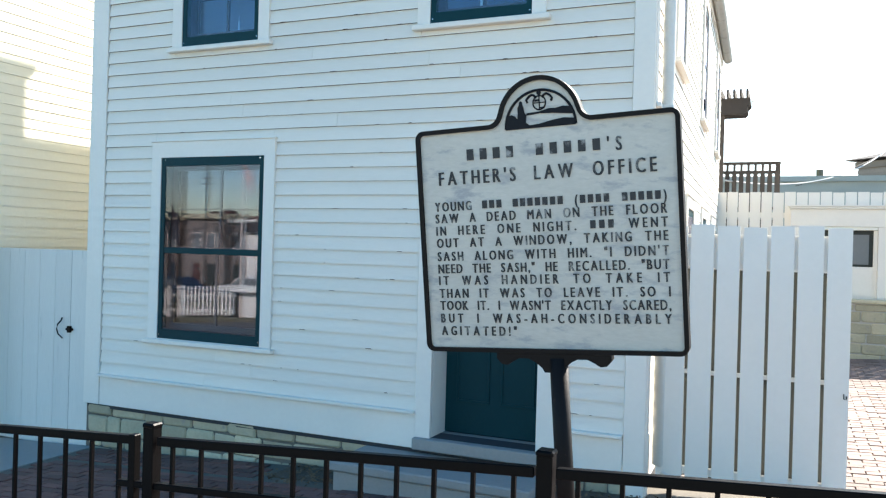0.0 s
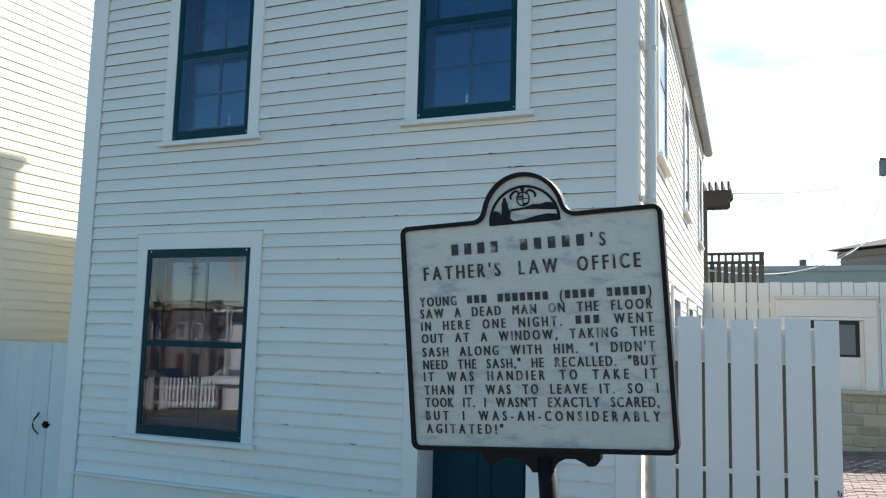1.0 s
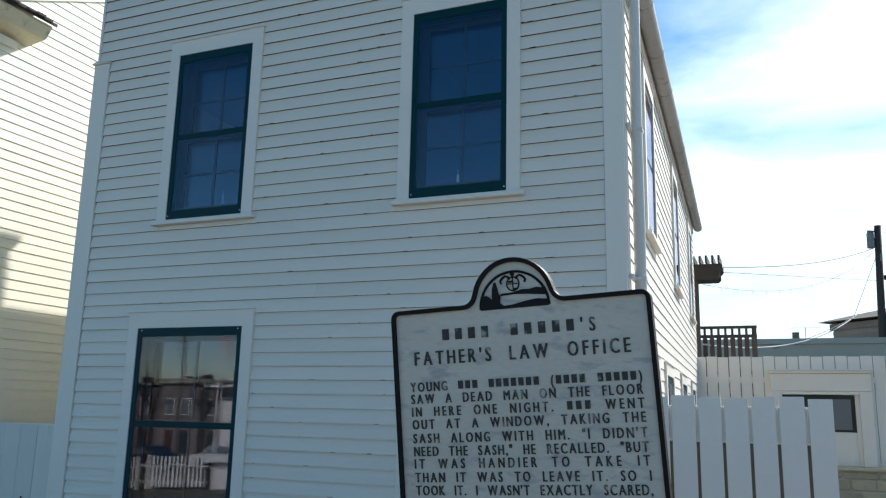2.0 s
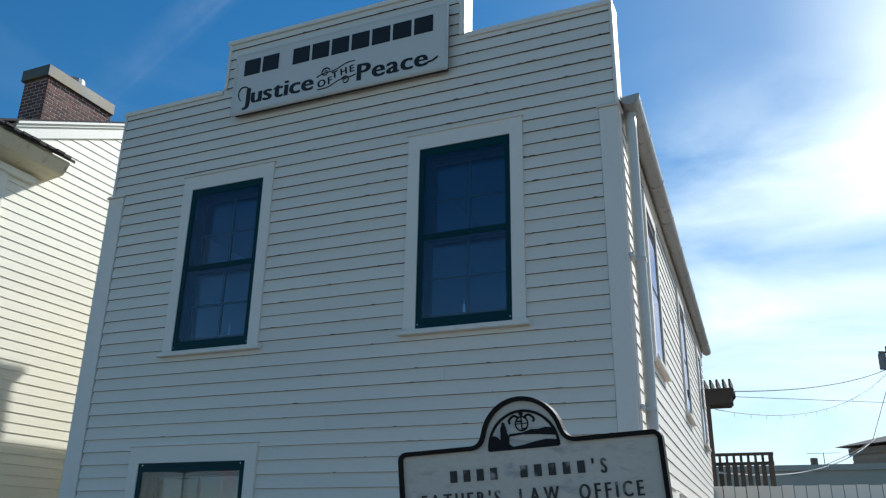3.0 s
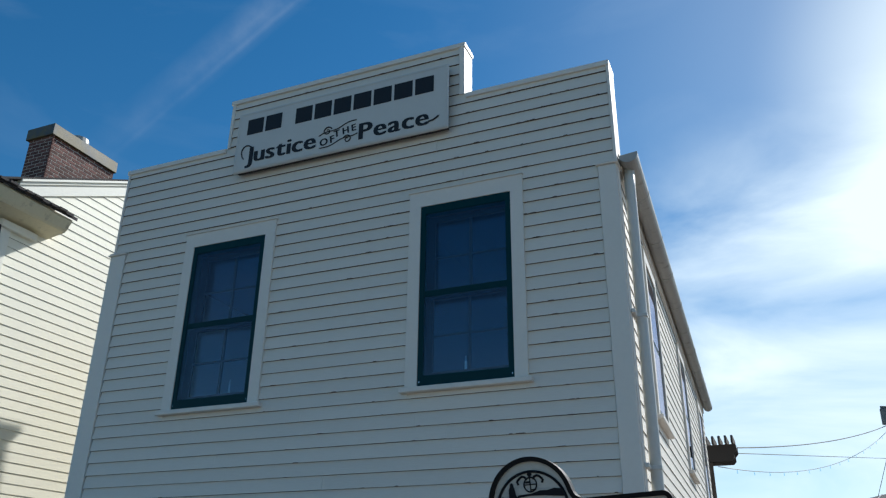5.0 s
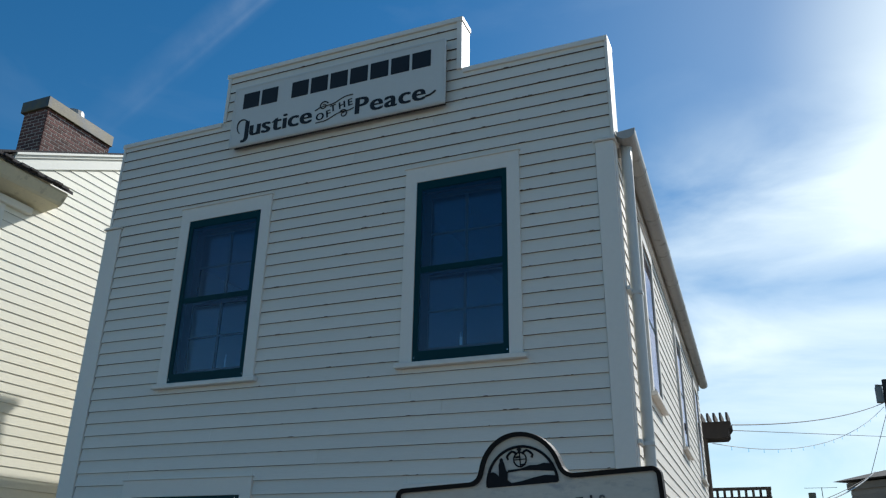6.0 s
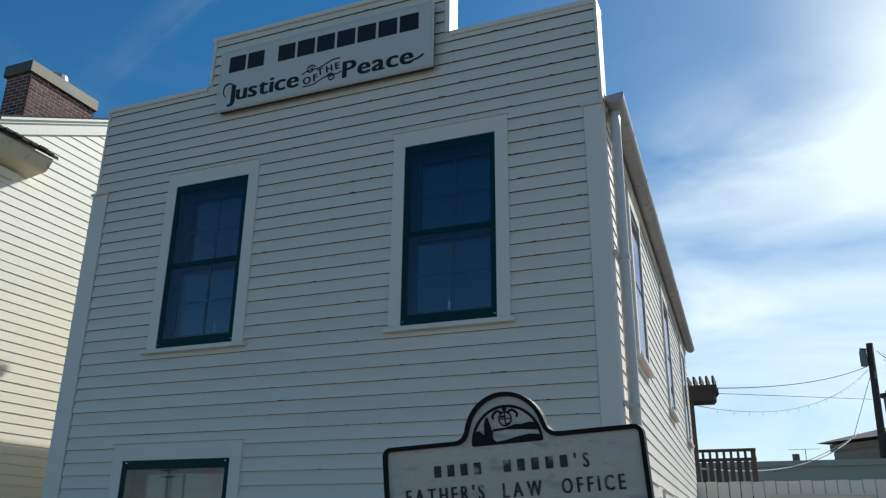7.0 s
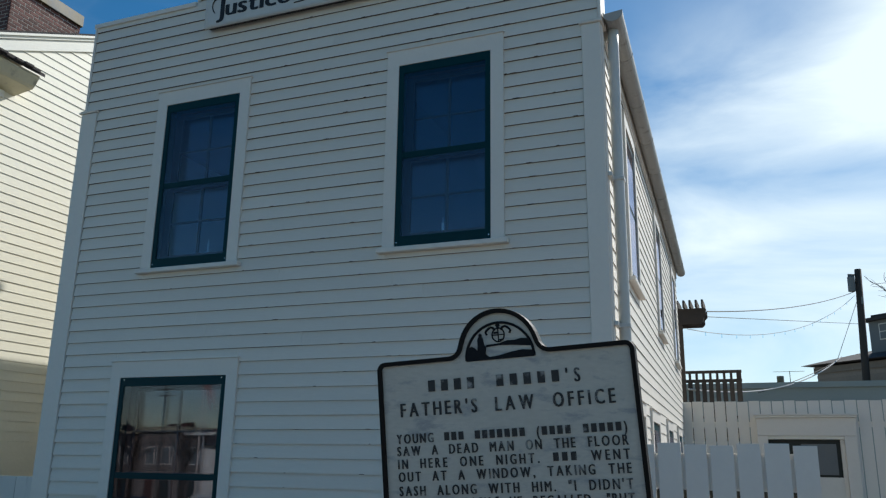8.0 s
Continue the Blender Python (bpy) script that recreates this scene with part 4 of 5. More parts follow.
gable = part("wall", prism([(-0.40, -0.6), (9.0, -0.6), (9.0, rake_z(9.0) - 0.02), (3.2, rake_z(3.2) - 0.02), (-0.40, rake_z(-0.40) - 0.02)], -13.0, NX, "x"), CREAMTRIM, house, "sunlit cream clapboard gable wall")
nrows, NE = [], 0.1168
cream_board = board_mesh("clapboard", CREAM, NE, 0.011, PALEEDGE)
for i in range(76):
    z0 = -0.258 + i * NE
    lo, hi = -4.4, 9.0
    zt = z0 + NE
    if zt > 6.85:
        lo = -0.338 + (zt + 0.03 - 6.91) / RAKE
        hi = 9.0
    if lo < 3.0:
        nrows.append((z0, max(lo, -0.25) if zt <= 6.85 else lo, min(hi, 6.5) if z0 < 6.9 else 3.2))
nclad_rng = random.Random(9)
clad(cream_board, gable, NS, nrows, NE, [], nclad_rng, 4.0)
part("corner_board", boxes((-0.42, -0.25, -0.03, 0.0, -0.3, 6.3), bev=0.003), CREAMTRIM, house, m=NS)
for a, b, pr in ((0.0, 0.16, 0.035), (0.16, 0.20, 0.06), (0.20, 0.235, 0.09)):
    part("rake_board", prism([(-0.31, rake_z(-0.31) - 0.235 + a), (3.2, rake_z(3.2) - 0.235 + a), (3.2, rake_z(3.2) - 0.235 + b - 0.002), (-0.31, rake_z(-0.31) - 0.235 + b - 0.002)], NX, NX + pr, "x"), CREAMTRIM, house)
part("roof", prism([(-0.6, rake_z(-0.6)), (3.2, rake_z(3.2)), (9.1, rake_z(9.1)), (9.1, rake_z(9.1) + 0.03), (3.2, rake_z(3.2) + 0.03), (-0.6, rake_z(-0.6) + 0.03)], -13.2, NX + 0.075, "x"), SHINGLE, house, "weathered shingled roof")
# boxed eave of the front wing
part("eave_box", prism([(NX - 0.1, 6.34), (NX + 0.30, 6.40), (NX + 0.33, 6.43), (NX + 0.39, 6.53), (NX + 0.39, 6.56), (NX - 0.1, 6.62)], -1.3, 0.28), SOFFIT, house, "boxed cream eave with pale soffit")
part("bed_moulding", boxes((NX - 0.0, NX + 0.07, -0.42, 0.10, 6.24, 6.335), bev=0.01), CREAMTRIM, house)
wing = part("roof", prism([(NX + 0.43, 6.555), (NX + 0.43, 6.60), (NX - 0.6, 7.2), (NX - 0.6, 7.155)], -1.4, 0.32), SHINGLE, house, "dark shingled wing roof")
for i in range(13):
    y = -1.35 + i * 0.122
    part("shingle", boxes((NX + 0.40, NX + 0.455 + 0.012 * ((i * 7) % 3), y, y + 0.118, 6.575 + 0.003 * (i % 3), 6.605 + 0.004 * (i % 2))), SHINGLE, wing)
part("service_cable", tube([(NX + 0.05, -0.42, 6.25), (NX + 0.06, -0.40, 5.9), (NX + 0.05, -0.33, 5.75), (NX + 0.05, -0.34, 5.3), (NX + 0.05, -0.35, 3.5)], 0.012, 6), WIRE, house)
# chimney
stack = part("chimney", boxes((-8.02, -7.60, 0.17, 1.27, 6.6, 7.93)), MORTAR, house, "red brick chimney with metal cap")
part("cap", boxes((-8.06, -7.56, 0.13, 1.31, 7.90, 8.07), bev=0.006), METAL, stack, "stained galvanised cap")
part("flue", tube([(-7.75, 0.72, 8.07), (-7.75, 0.72, 8.13), (-7.75, 0.72, 8.15), (-7.75, 0.72, 8.18)], 0.14, 16, 0.13), GUTTER, stack, "bright round flue cap")
part("flashing", boxes((-8.04, -7.57, 0.14, 1.30, 6.7, 7.02)), METAL, stack)

# ---- behind the yard: fence, doorway, stone wall ----
back_fence = thing("back_fence", 1.5, 10.2, 0.2, "tall white board fence at the back of the yard", "fence")
for i in range(26):
    x = -0.52 + i * 0.205
    part("board", boxes((x, x + 0.186, 10.20, 10.225, 0.22, 3.20 + 0.008 * math.sin(i * 2.3)), bev=0.002), TRIM, back_fence)
part("rail", boxes((-0.52, 4.8, 10.227, 10.27, 2.72, 2.82), (-0.52, 4.8, 10.227, 10.27, 1.2, 1.3)), TRIM, back_fence)
portal = thing("yard_doorway", 1.7, 10.1, 0.2, "white cased doorway with a grey screen set in the fence", "doorway")
part("header", boxes((0.82, 2.48, 10.02, 10.195, 2.56, 2.88), bev=0.005), TRIM, portal)
part("cornice", boxes((0.80, 2.50, 9.97, 10.195, 2.882, 2.92), (0.78, 2.52, 9.95, 10.195, 2.922, 2.95), bev=0.005), TRIM, portal)
part("casing", boxes((0.82, 1.00, 10.03, 10.195, 0.2, 2.558), bev=0.004), TRIM, portal)
part("casing", boxes((2.27, 2.48, 10.03, 10.195, 0.2, 2.558), bev=0.004), TRIM, portal)
# paler paint than the casing, to show sunlight along the lintel
part("lintel", boxes((1.002, 2.268, 10.05, 10.195, 2.50, 2.558), bev=0.004), CREAMTRIM, portal, "lintel strip in paler paint for the sun on it")
# flat dark panel paints the shade of the opening around the screen
part("recess", boxes((1.00, 2.20, 10.14, 10.16, 1.84, 2.495)), DARKBOARD, portal, "dark panel standing in for the recess's shade")
part("screen", boxes((1.55, 2.13, 10.11, 10.138, 1.88, 2.42)), GREYPANEL, portal, "dull grey screen")
part("side_strip", boxes((2.202, 2.268, 10.10, 10.15, 1.2, 2.495)), TRIM, portal)
part("apron", boxes((1.00, 2.20, 10.10, 10.16, 1.2, 1.835)), TRIM, portal)
stone_wall = tagged(part("stone_wall", boxes((1.0, 5.0, 9.72, 10.0, 0.1, 1.20)), MORTAR), "low rough limestone retaining wall", "wall")
srng = random.Random(3)


def rubble(x0, x1, z0, z1, yb, yf):
    """One rough block with knocked-off corners and a pillowed face."""
    c = [min(srng.uniform(0.006, 0.032), (z1 - z0) * 0.3, (x1 - x0) * 0.3) for _ in range(8)]
    pts = [(x0 + c[0], z0), (x1 - c[1], z0), (x1, z0 + c[2]), (x1, z1 - c[3]), (x1 - c[4], z1), (x0 + c[5], z1), (x0, z1 - c[6]), (x0, z0 + c[7])]
    pts = [(x + srng.uniform(-0.006, 0.006), z_ + srng.uniform(-0.005, 0.005)) for x, z_ in pts]
    cx, cz = (x0 + x1) / 2, (z0 + z1) / 2
    bm = bmesh.new()
    rings = []
    for y, k in ((yb, 0.0), (yf + 0.014, 0.0), (yf, 0.014)):
        rings.append([bm.verts.new((x - math.copysign(min(k, abs(x - cx) * 0.5), x - cx), y + srng.uniform(-0.002, 0.002), z_ - math.copysign(min(k, abs(z_ - cz) * 0.5), z_ - cz))) for x, z_ in pts])
    for u, v in zip(rings, rings[1:]):
        for k in range(8):
            bm.faces.new((u[k], u[(k + 1) % 8], v[(k + 1) % 8], v[k]))
    bm.faces.new(rings[-1])
    return bm


def stones(parent, x0, x1, z0, z1, yface, rows, lo, hi, m=None, deep=0.06, proud=0.012):
    """Courses of uneven blocks on the face of a wall, each an object."""
    zz = z0
    hs = [srng.uniform(0.65, 1.4) for _ in range(rows)]
    for hrel in hs:
        h = hrel * (z1 - z0) / sum(hs)
        x = x0
        while x < x1 - 0.02:
            w = min(srng.uniform(lo, hi), x1 - x)
            if x1 - (x + w) < lo * 0.5:
                w = x1 - x
            p = srng.uniform(0.3, 1.0) * proud
            up, dn = srng.uniform(-0.10, 0.10) * h, srng.uniform(-0.10, 0.10) * h
            bm = rubble(x + 0.004, x + w - 0.004, zz + 0.004 + max(dn, 0), zz + h - 0.004 + min(up, 0), yface + deep, yface - p)
            part("stone", bm, STONE, parent, m=m)
            x += w
        zz += h


stones(stone_wall, 1.0, 4.2, 0.15, 1.18, 9.72, 6, 0.25, 0.55, proud=0.03)
part("coping", boxes((0.98, 5.02, 9.66, 10.02, 1.20, 1.26), bev=0.01), STONE, stone_wall)

# timber deck rail and pergola beyond the fence
deck = thing("timber_deck", -1.2, 13.0, 1.0, "dark weathered timber deck with slatted railing", "deck")
part("platform", boxes((-3.5, 0.56, 12.9, 16.0, 2.6, 2.8)), OLDWOOD, deck)
for x in (-3.4, -1.5, 0.51):
    part("post", boxes((x - 0.05, x + 0.05, 12.92, 13.02, 0.1, 4.05)), OLDWOOD, deck)
part("rail", boxes((-3.45, 0.57, 12.90, 13.04, 4.03, 4.085), (-3.45, 0.57, 12.94, 12.99, 3.82, 3.89), (-3.45, 0.57, 12.94, 12.99, 3.02, 3.08)), OLDWOOD, deck)
for i in range(27):
    x = -3.4 + i * 0.148
    part("slat", boxes((x, x + 0.098, 12.91, 12.935, 2.95, 3.86 + 0.0 * i)), OLDWOOD, deck)
    part("slat", boxes((x + 0.02, x + 0.075, 12.912, 12.935, 3.862, 4.028)), OLDWOOD, deck)
pergola = thing("pergola", -1.5, 13.2, 0.1, "dark timber pergola with notched rafter ends", "pergola")
for y in (12.55, 12.72, 13.1):
    part("beam", prism([(-4.0, 5.10), (-0.20, 5.10), (-0.14, 5.16), (-0.14, 5.26), (-0.08, 5.32), (-0.08, 5.46), (-4.0, 5.46)], y, y + 0.06), OLDWOOD, pergola)
for i in range(16):
    x = -0.14 - i * 0.135
    part("rafter", prism([(12.40, 5.47), (13.3, 5.47), (13.3, 5.64), (12.46, 5.64), (12.40, 5.58)], x - 0.022, x + 0.022, "x"), OLDWOOD, pergola)
part("post", boxes((-0.74, -0.61, 12.62, 12.70, 0.1, 5.10)), OLDWOOD, pergola)
part("post", boxes((-3.6, -3.47, 12.62, 12.70, 0.1, 5.10)), OLDWOOD, pergola)

# ---- far buildings ----
shed = thing("low_building", 4.0, 24.0, 0.2, "long low grey-green building with a flat roof", "building")
part("wall", boxes((-6.0, 14.0, 22.0, 28.0, -0.3, 4.42)), GREYSIDING, shed)
part("roof_edge", boxes((-6.1, 14.1, 21.9, 28.1, 4.422, 4.60)), GREYSIDING, shed)
part("vent", tube([(1.55, 22.5, 4.6), (1.55, 22.5, 4.85)], 0.11, 10), METAL, shed)
part("aerial", tube([(1.85, 22.6, 4.6), (1.85, 22.6, 5.02)], 0.012, 5), WIRE, shed)
part("aerial", boxes((1.35, 2.3, 22.595, 22.605, 5.0, 5.012)), WIRE, shed)

HOUSE = Matrix.Translation((3.35, 34.0, 0)) @ Matrix.Rotation(radians(-45), 4, "Z") @ Matrix.Translation((-3.35, -34.0, 0))
brick_house = thing("brick_house", 8.0, 36.0, 0.4, "old brick house with dark hipped roof and attic dormer", "house")
bw = part("wall", boxes((3.35, 14.5, 34.0, 44.0, -0.3, 6.02)), TANBRICK, brick_house, "weathered tan brick wall", m=HOUSE)
for zz in [4.4 + 0.20 * i for i in range(8)]:
    part("brick_course", boxes((3.34, 14.51, 33.985, 34.0, zz, zz + 0.13)), TANBRICK, bw, m=HOUSE)
part("frieze", boxes((3.25, 14.6, 33.9, 44.1, 6.022, 6.30)), TANBRICK, brick_house, m=HOUSE)
hip = bmesh.new()
hv = [hip.verts.new(p) for p in ((2.88, 33.5, 6.38), (15.0, 33.5, 6.38), (15.0, 44.6, 6.38), (2.88, 44.6, 6.38), (6.8, 37.5, 7.55), (11.2, 37.5, 7.55), (11.2, 40.5, 7.55), (6.8, 40.5, 7.55))]
for q in ((0, 1, 5, 4), (1, 2, 6, 5), (2, 3, 7, 6), (3, 0, 4, 7), (4, 5, 6, 7), (3, 2, 1, 0)):
    hip.faces.new([hv[i] for i in q])
part("roof", hip, SHINGLE, brick_house, "dark hipped roof", m=HOUSE)
part("dormer", boxes((5.55, 8.0, 34.9, 38.6, 6.5, 8.15)), GREYPANEL, brick_house, m=HOUSE)
part("dormer_roof", boxes((5.35, 8.2, 34.6, 38.8, 8.15, 8.27), (5.7, 7.9, 34.9, 38.5, 8.272, 8.42)), SHINGLE, brick_house, m=HOUSE)
dw = part("dormer_window", boxes((6.05, 6.55, 34.87, 34.9, 7.3, 8.0)), TRIM, brick_house, m=HOUSE)
part("pane", boxes((6.10, 6.50, 34.85, 34.868, 7.34, 7.63), (6.10, 6.50, 34.85, 34.868, 7.67, 7.96)), GREYPANEL, dw, m=HOUSE)

pole = thing("utility_pole", 4.93, 30.0, 0.4, "dark wooden utility pole with a lamp head", "utility pole")
part("pole", tube([(4.70, 30, 0.0), (4.86, 30, 5.0), (5.03, 30, 9.88)], 0.17, 12, 0.13), POLEWOOD, pole, smooth=True)
part("transformer", tube([(4.72, 29.9, 8.95), (4.72, 29.9, 9.05), (4.73, 29.9, 9.55), (4.75, 29.9, 9.65)], 0.14, 12), GREYPANEL, pole)
part("bracket", boxes((4.72, 5.0, 29.96, 30.02, 9.3, 9.36), (4.74, 5.0, 29.96, 30.02, 9.62, 9.68)), POLEWOOD, pole)
part("insulator", tube([(5.05, 29.9, 8.4), (5.05, 29.9, 8.7)], 0.05, 8), GREYPANEL, pole)


def wire(a, b, sag, r, mat, label, n=18):
    a, b = Vector(a), Vector(b)
    pts = [a.lerp(b, i / n) - Vector((0, 0, sag * 4 * (i / n) * (1 - i / n))) for i in range(n + 1)]
    return tagged(part("overhead_wire", tube(pts, r, 6), mat), label, "wire", "overhead wires to the pole")


wire((-0.05, 12.6, 5.38), (4.80, 29.9, 8.93), 0.22, 0.014, WIRE, "dark overhead wire sagging to the utility pole")
wire((-0.05, 12.6, 5.26), (4.80, 30.0, 7.62), 0.0, 0.009, WIRE, "thin taut overhead wire")
wire((-0.50, 12.6, 5.00), (4.80, 29.9, 8.78), 0.68, 0.009, PALEWIRE, "pale cable with string lights sagging to the pole")
wire((-0.55, 12.5, 3.64), (4.07, 30.0, 6.30), 0.52, 0.020, PALEWIRE, "pale service cable crossing the yard")
wire((3.90, 30.0, 6.17), (0.85, 21.5, 4.25), 0.12, 0.012, WIRE, "dark low cable running down from the pole")
wire((3.90, 30.0, 6.17), (4.85, 30.0, 8.52), 0.0, 0.012, WIRE, "straight guy wire at the pole")
string_lights = thing("string_lights", 2.0, 21.0, 5.9, "small clear bulbs strung along the pale cable", "string lights")
for i in range(1, 16):
    f = i / 16.5
    p = Vector((-0.50, 12.6, 5.00)).lerp(Vector((4.80, 29.9, 8.78)), f) - Vector((0, 0, 0.68 * 4 * f * (1 - f)))
    part("bulb", tube([p, p - Vector((0, 0, 0.04)), p - Vector((0, 0, 0.09))], 0.008, 6, 0.016), INNERGLASS, string_lights)

# bare twigs beside the pole
tree = thing("bare_tree", 6.9, 21.0, 0.4, "bare winter tree with thin dark twigs", "tree")
trng = random.Random(12)
part("trunk", tube([(6.9, 21, 0.2), (6.8, 21, 3.0), (6.6, 21, 6.1)], 0.16, 9, 0.08), BARK, tree)


def limb(bm, p, d, length_, r, depth):
    pts = [p]
    for _ in range(4):
        d = (d + Vector((trng.uniform(-.3, .3), trng.uniform(-.3, .3), trng.uniform(-.2, .3)))).normalized()
        pts.append(pts[-1] + d * length_ / 4)
    add_tube(bm, pts, r, 5, r * 0.5)
    if depth:
        for q in pts[1:]:
            for _ in range(2):
                limb(bm, q, (d + Vector((trng.uniform(-1, 1), trng.uniform(-1, 1), trng.uniform(-.6, .7)))).normalized(), length_ * 0.5, r * 0.5, depth - 1)


for start, way, reach in (((6.6, 21, 6.05), (-1, 0, 0.42), 1.75), ((6.65, 21, 5.6), (-1, 0.1, 0.62), 1.70), ((6.6, 21, 6.1), (0.5, 0.2, 1), 1.6), ((6.65, 21, 5.9), (1, -0.2, 0.8), 1.5)):
    bm = bmesh.new()
    limb(bm, Vector(start), Vector(way).normalized(), reach, 0.035, 2)
    part("limb", bm, BARK, tree)

# ---- across the street, seen in the panes ----
slab("street_lawn", DRYGRASS, "dry winter grass across the street", "grass", -80, 10, -58.0, -20.0, 0.02)
slab("far_path", DRYGRASS, "worn dirt path along the fence across the street", "path", -45, 10, -18.9, -17.0, 0.03)
far_fence = thing("street_fence", -18.0, -19.0, -0.9, "white picket fence across the street", "fence")
for i in range(58):
    x = -30.0 + i * 0.190
    if -22.1 < x < -21.75:
        continue
    zb = lie(x, 0) + 0.1
    part("picket", boxes((x, x + 0.088, -19.02, -19.0, zb, zb + 1.15)), TRIM, far_fence)
for i in range(7):
    x = -30.0 + i * 1.57
    part("rail", boxes((x, x + 1.56, -19.05, -19.021, lie(x, 0) + 0.3, lie(x, 0) + 0.38), (x, x + 1.56, -19.05, -19.021, lie(x, 0) + 0.9, lie(x, 0) + 0.98)), TRIM, far_fence)
for x in (-22.2, -21.7):
    part("post", boxes((x, x + 0.12, -19.06, -18.95, lie(x, 0), lie(x, 0) + 1.3)), TRIM, far_fence)
white_shed = thing("white_shed", -16.5, -20.7, -0.8, "small white boarded shed across the street", "shed")
part("wall", boxes((-19.0, -14.0, -22.0, -19.4, -1.1, 0.10)), TRIM, white_shed)
part("roof", prism([(-19.25, 0.02), (-13.8, 0.10), (-13.8, 0.24), (-19.0, 0.22)], -22.2, -19.2), CREAMTRIM, white_shed)
part("corner_post", boxes((-19.25, -19.0, -19.45, -19.3, -1.1, 0.02)), OLDWOOD, white_shed, "dark corner post")


def street_building(x0, x1, top, mat, trim, label, seed):
    """A low commercial front with cornice, shop openings and roof clutter."""
    q = random.Random(seed)
    ob = thing("street_building", (x0 + x1) / 2, -62.0, -2.6, label, "building", "low buildings across the street")
    w = part("wall", boxes((x0, x1, -70.0, -60.0, -3.0, top)), mat, ob)
    part("cornice", boxes((x0, x1, -70.0, -59.7, top + 0.002, top + q.uniform(0.22, 0.5))), trim, ob)
    x = x0 + 0.7
    while x < x1 - 1.6:
        win = part("window", boxes((x, x + 1.1, -59.98, -59.92, 1.2, 2.9)), TRIM, w)
        part("pane", boxes((x + 0.1, x + 1.0, -59.918, -59.90, 1.3, 2.8)), GREYPANEL, win)
        part("door", boxes((x + 0.1, x + 1.1, -59.98, -59.92, -2.5, -0.3)), DARKBOARD if q.random() < 0.6 else BRICK, w)
        x += q.uniform(1.9, 2.7)
    for _ in range(int((x1 - x0) / 1.6)):
        cx, ch, cw = q.uniform(x0 + 0.5, x1 - 0.5), q.uniform(0.3, 0.9), q.uniform(0.15, 0.5)
        part("chimney", boxes((cx - cw, cx + cw, -63.0, -62.4, top, top + ch + 0.3)), BRICK, ob)


street_building(-82.0, -57.6, 4.15, DULLBRICK, STONE, "low brown brick shop row with stone cornice", 1)
street_building(-57.5, -52.3, 4.35, DULLBRICK, STONE, "brown brick shop with stone cornice", 2)
street_building(-52.2, -46.0, 4.0, DULLBRICK, CREAMTRIM, "brown brick shop with pale cornice", 3)
street_building(-45.9, -20.0, 4.5, TANBRICK, DULLBRICK, "long tan brick shop row", 4)
cottage = thing("white_cottage", -40.5, -52.0, -2.4, "small white house across the street", "house")
part("wall", boxes((-42.3, -38.6, -54.0, -50.0, -2.6, 2.9)), TRIM, cottage)
part("roof", prism([(-42.7, 2.9), (-38.2, 2.9), (-40.45, 4.2)], -54.3, -49.7), SHINGLE, cottage)
sp = thing("street_pole", -34.8, -36.0, -2.0, "wooden utility pole with crossarms across the street", "utility pole")
part("pole", tube([(-34.8, -36.0, -2.2), (-34.8, -36.0, 7.3)], 0.10, 8, 0.07), POLEWOOD, sp)
part("crossarm", boxes((-35.4, -34.2, -36.06, -35.94, 6.15, 6.22), (-35.4, -34.2, -36.06, -35.94, 5.75, 5.82)), POLEWOOD, sp)
fp = thing("flagpole", -24.1, -26.0, -1.2, "white flagpole with a red and white striped flag", "flagpole")
part("pole", tube([(-24.1, -26.0, -1.4), (-24.1, -26.0, 7.2)], 0.06, 10, 0.04), TRIM, fp)
for i in range(7):
    part("stripe", prism([(-24.04 + 0.055 * k, 6.15 - i * 0.13 - 0.13 * k + 0.04 * math.sin(k * 1.3)) for k in range(9)] + [(-24.04 + 0.055 * k, 6.02 - i * 0.13 - 0.13 * k + 0.04 * math.sin(k * 1.3)) for k in range(8, -1, -1)], -26.01, -25.99), FLAGRED if i % 2 == 0 else FLAGWHITE, fp)


def parked_car(x, y, z, mat, label):
    car = thing("parked_car", x, y, z, label, "car", "cars parked across the street")
    body = [(-2.2, 0.35), (-2.2, 0.85), (-1.3, 0.95), (-0.7, 1.42), (0.8, 1.45), (1.5, 0.98), (2.2, 0.88), (2.25, 0.4)]
    m = Matrix.Translation((x, y, z))
    part("body", prism(body, -0.85, 0.85), mat, car, m=m)
    part("side_window", prism([(-1.1, 0.98), (-0.62, 1.36), (0.74, 1.38), (1.25, 1.0)], 0.852, 0.862), GREYPANEL, car, m=m)
    for wx in (-1.4, 1.4):
        for wy in (-0.8, 0.68):
            w = part("wheel", tube([(wx, wy, 0.33), (wx, wy + 0.2, 0.33)], 0.33, 16), TYRE, car, m=m)
            part("rim", tube([(wx, wy + 0.2, 0.33), (wx, wy + 0.21, 0.33)], 0.2, 12), CHROME, w, m=m)


parked_car(-34.6, -33.0, -1.75, CARPAINT, "dark car parked across the street")
parked_car(-29.6, -34.5, -1.6, SIGNWHITE, "white car parked across the street")

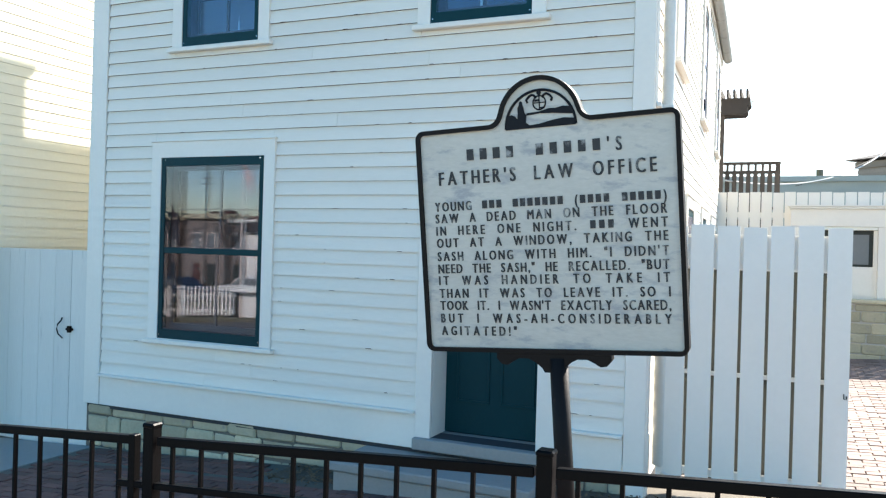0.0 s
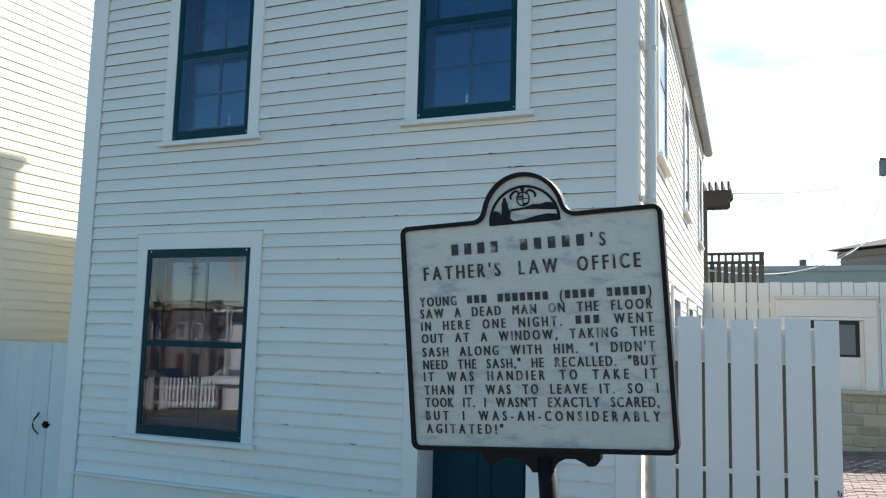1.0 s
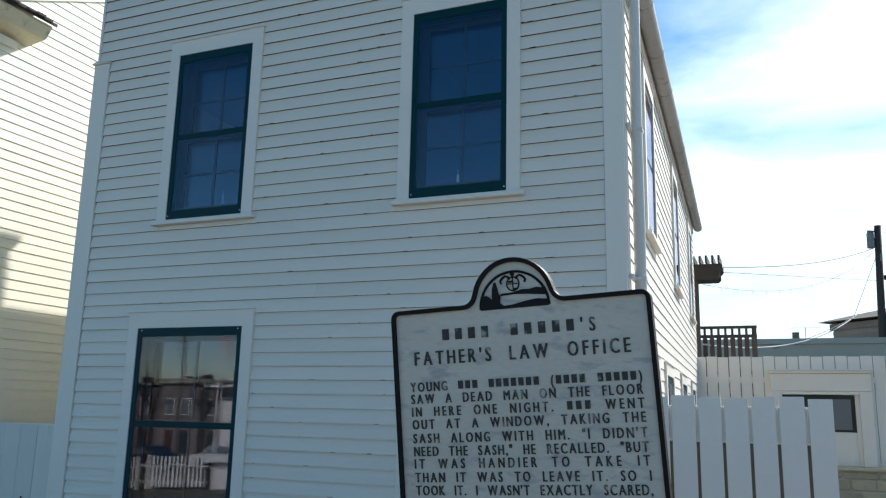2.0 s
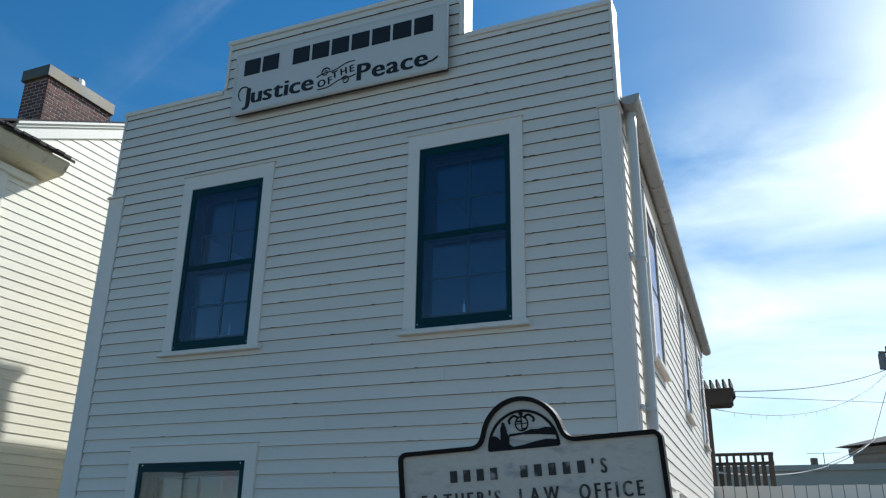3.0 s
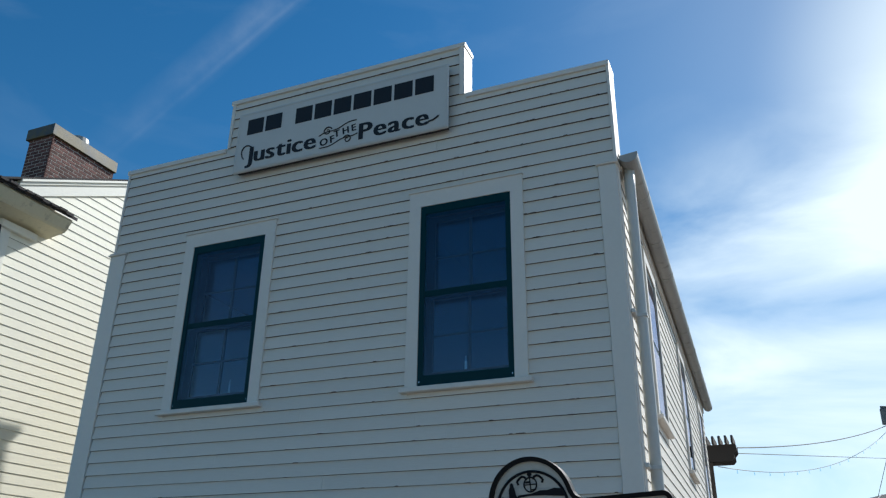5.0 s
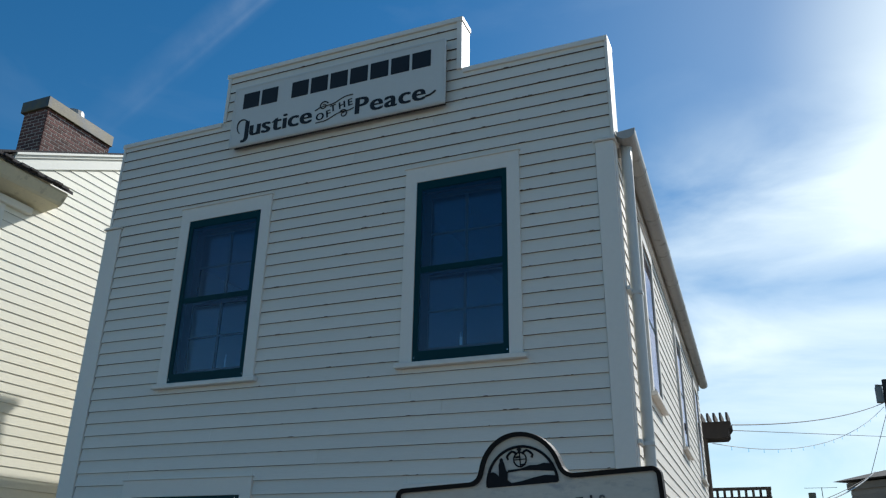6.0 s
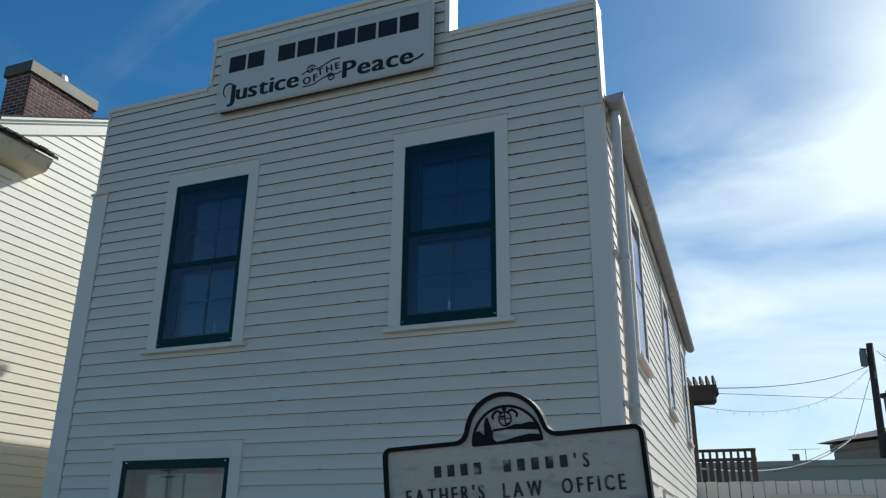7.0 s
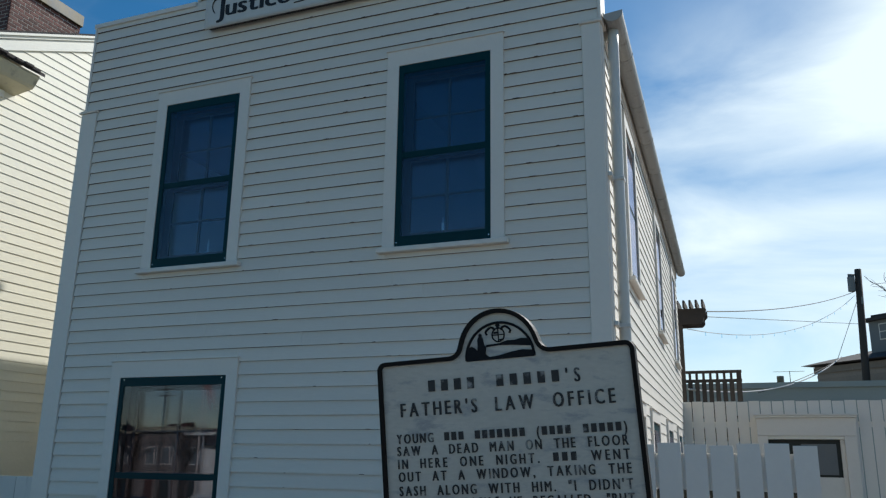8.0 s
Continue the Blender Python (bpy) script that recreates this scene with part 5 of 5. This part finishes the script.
for tx, ty, th in ((-50.6, -50.0, 2.2), (-46.8, -47.0, 1.6), (-43.6, -49.0, 2.0), (-40.0, -45.0, 1.4)):
    bare = thing("street_tree", tx, ty, lie(tx, ty), "bare winter tree across the street", "tree", "bare trees across the street")
    base = lie(tx, ty) - 0.1
    part("trunk", tube([(tx, ty, base), (tx + 0.05, ty, base + 2.0), (tx, ty, th)], 0.20, 8, 0.10), BARK, bare)
    for way in ((-0.5, 0, 1), (0.5, 0.1, 1), (0.1, 0.4, 1.2), (0.8, -0.1, 0.7)):
        bm = bmesh.new()
        limb(bm, Vector((tx, ty, th - 0.1)), Vector(way).normalized(), 2.4, 0.08, 1)
        part("limb", bm, BARK, bare)

# ---- electric candles behind the upper panes ----
for cx_, cz_ in ((-4.21, 4.10), (-1.62, 4.08)):
    candle = thing("window_candle", cx_, 0.24, cz_ - 0.16, "thin white electric candle on the window sill", "candle", "candles in the upper windows")
    part("base", tube([(cx_, 0.24, cz_ - 0.16), (cx_, 0.24, cz_ - 0.14), (cx_, 0.24, cz_ - 0.13)], 0.045, 12, 0.02), CHROME, candle)
    part("stick", tube([(cx_, 0.24, cz_ - 0.13), (cx_, 0.24, cz_ + 0.07)], 0.012, 10), FLAGWHITE, candle)
    part("bulb", tube([(cx_, 0.24, cz_ + 0.07), (cx_, 0.24, cz_ + 0.085), (cx_, 0.24, cz_ + 0.12)], 0.010, 8, 0.004), CURTAIN, candle)

# ---- masonry pieces of foundation, chimney and paving ----
foundation = tagged(part("foundation", boxes((-5.90, -2.05, 0.03, 0.24, -0.45, 0.238), (-0.716, -0.10, 0.03, 0.24, -0.3, 0.238)), LIME), "cream limestone block foundation under the boards", "foundation", kind="structure")
stones(foundation, -5.86, -2.50, -0.34, 0.237, 0.03, 4, 0.17, 0.52, proud=0.035)
stones(foundation, -0.79, -0.11, -0.12, 0.235, 0.03, 2, 0.16, 0.30, proud=0.03)

def brick_piece(name, mat, size):
    bm = boxes((0, size[0], 0, size[1], 0, size[2]), bev=min(size) * 0.07)
    me = bpy.data.meshes.new(name)
    bmesh.ops.recalc_face_normals(bm, faces=bm.faces[:])
    bm.to_mesh(me), bm.free()
    me.materials.append(mat)
    return me


chim = brick_piece("brick", BRICK, (0.140, 0.02, 0.043))
half = brick_piece("brick", BRICK, (0.066, 0.02, 0.043))
for k in range(21):
    zz = 6.82 + k * 0.0525
    off_ = 0.075 * (k % 2)
    # face towards the office
    y = 0.172 - off_
    while y < 1.25:
        a, b = max(y, 0.172), min(y + 0.140, 1.268)
        me = half if b - a < 0.11 else chim
        if b - a > 0.035:
            adopt(new("brick", me), stack, Matrix.Translation((-7.597, a, zz)) @ Matrix.Rotation(radians(90), 4, "Z"))
        y += 0.151
    # face towards the street
    x = -8.02 - (0.075 - off_)
    while x < -7.64:
        a, b = max(x, -8.02), min(x + 0.140, -7.60)
        me = half if b - a < 0.11 else chim
        if b - a > 0.035:
            adopt(new("brick", me), stack, Matrix.Translation((a, 0.167, zz)))
        x += 0.151

pave = brick_piece("brick", PAVER, (0.205, 0.098, 0.05))
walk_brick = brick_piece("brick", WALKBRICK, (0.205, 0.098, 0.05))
SLOPE = Matrix.Rotation(-math.atan(0.057), 4, "Y")
prng = random.Random(21)


def paving(parent, x0, x1, y0, y1, keep, piece=None):
    """Bricks laid in rows across a bed: single pieces where keep(x, y), the rest joined."""
    piece = piece or pave
    rest_v, rest_f = [], []
    nrow = int((y1 - y0) / 0.106)
    for j in range(nrow):
        y = y0 + j * 0.106
        x = x0 - 0.107 * (j % 2)
        while x < x1:
            if x >= x0 - 0.01 and x + 0.2 <= x1 + 0.02:
                jig = Matrix.Rotation(prng.uniform(-0.03, 0.03), 4, "Z") @ Matrix.Rotation(prng.uniform(-0.012, 0.012), 4, "X")
                m = Matrix.Translation((x, y, lie(x, y) - 0.05 + prng.uniform(-0.004, 0.006))) @ SLOPE @ jig
                if keep(x, y):
                    adopt(new("brick", piece), parent, m)
                else:
                    base = len(rest_v)
                    rest_v += [m @ v.co for v in piece.vertices]
                    rest_f += [[base + i for i in p.vertices] for p in piece.polygons]
            x += 0.214
    if rest_v:
        me = bpy.data.meshes.new("far_bricks")
        me.from_pydata(rest_v, [], rest_f)
        me.materials.append(piece.materials[0])
        tagged(adopt(new("far_bricks", me), parent), kind="stuff")


paving(drive_bed, 1.2, 6.4, -4.2, 9.6, lambda x, y: 1.4 < x < 2.3 and 1.0 < y < 6.0)
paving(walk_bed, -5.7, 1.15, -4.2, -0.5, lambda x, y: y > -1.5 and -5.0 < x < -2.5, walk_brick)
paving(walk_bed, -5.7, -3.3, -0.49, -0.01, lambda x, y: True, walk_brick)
paving(yard_bed, 0.0, 1.15, 0.4, 9.4, lambda x, y: False)

# ---- dry leaves on the soil bed ----
lv, lf = [], []
lrng = random.Random(5)
for _ in range(1100):
    x, y = lrng.uniform(-3.3, 0.35), lrng.uniform(-0.62, -0.03)
    if -2.52 < x < -0.78 or (y < -0.45 and lrng.random() < 0.6):
        continue
    m = Matrix.Translation((x, y, lie(x, y) + lrng.uniform(0.0, 0.02))) @ Euler((lrng.uniform(-.6, .6), lrng.uniform(-.6, .6), lrng.uniform(0, 6.3))).to_matrix().to_4x4()
    r = lrng.uniform(0.012, 0.034)
    b0 = len(lv)
    lv += [m @ Vector(q) * 1.0 for q in ((-r, 0, 0), (0, -r * 0.5, r * 0.15), (r, 0, 0), (0, r * 0.5, r * 0.15))]
    lf += [(b0, b0 + 1, b0 + 2), (b0, b0 + 2, b0 + 3)]
litter = bpy.data.meshes.new("leaf_litter")
litter.from_pydata(lv, [], lf)
litter.materials.append(DRYLEAF)
tagged(new("leaf_litter", litter), "scattered dry brown leaves along the foundation", "leaves", kind="stuff")
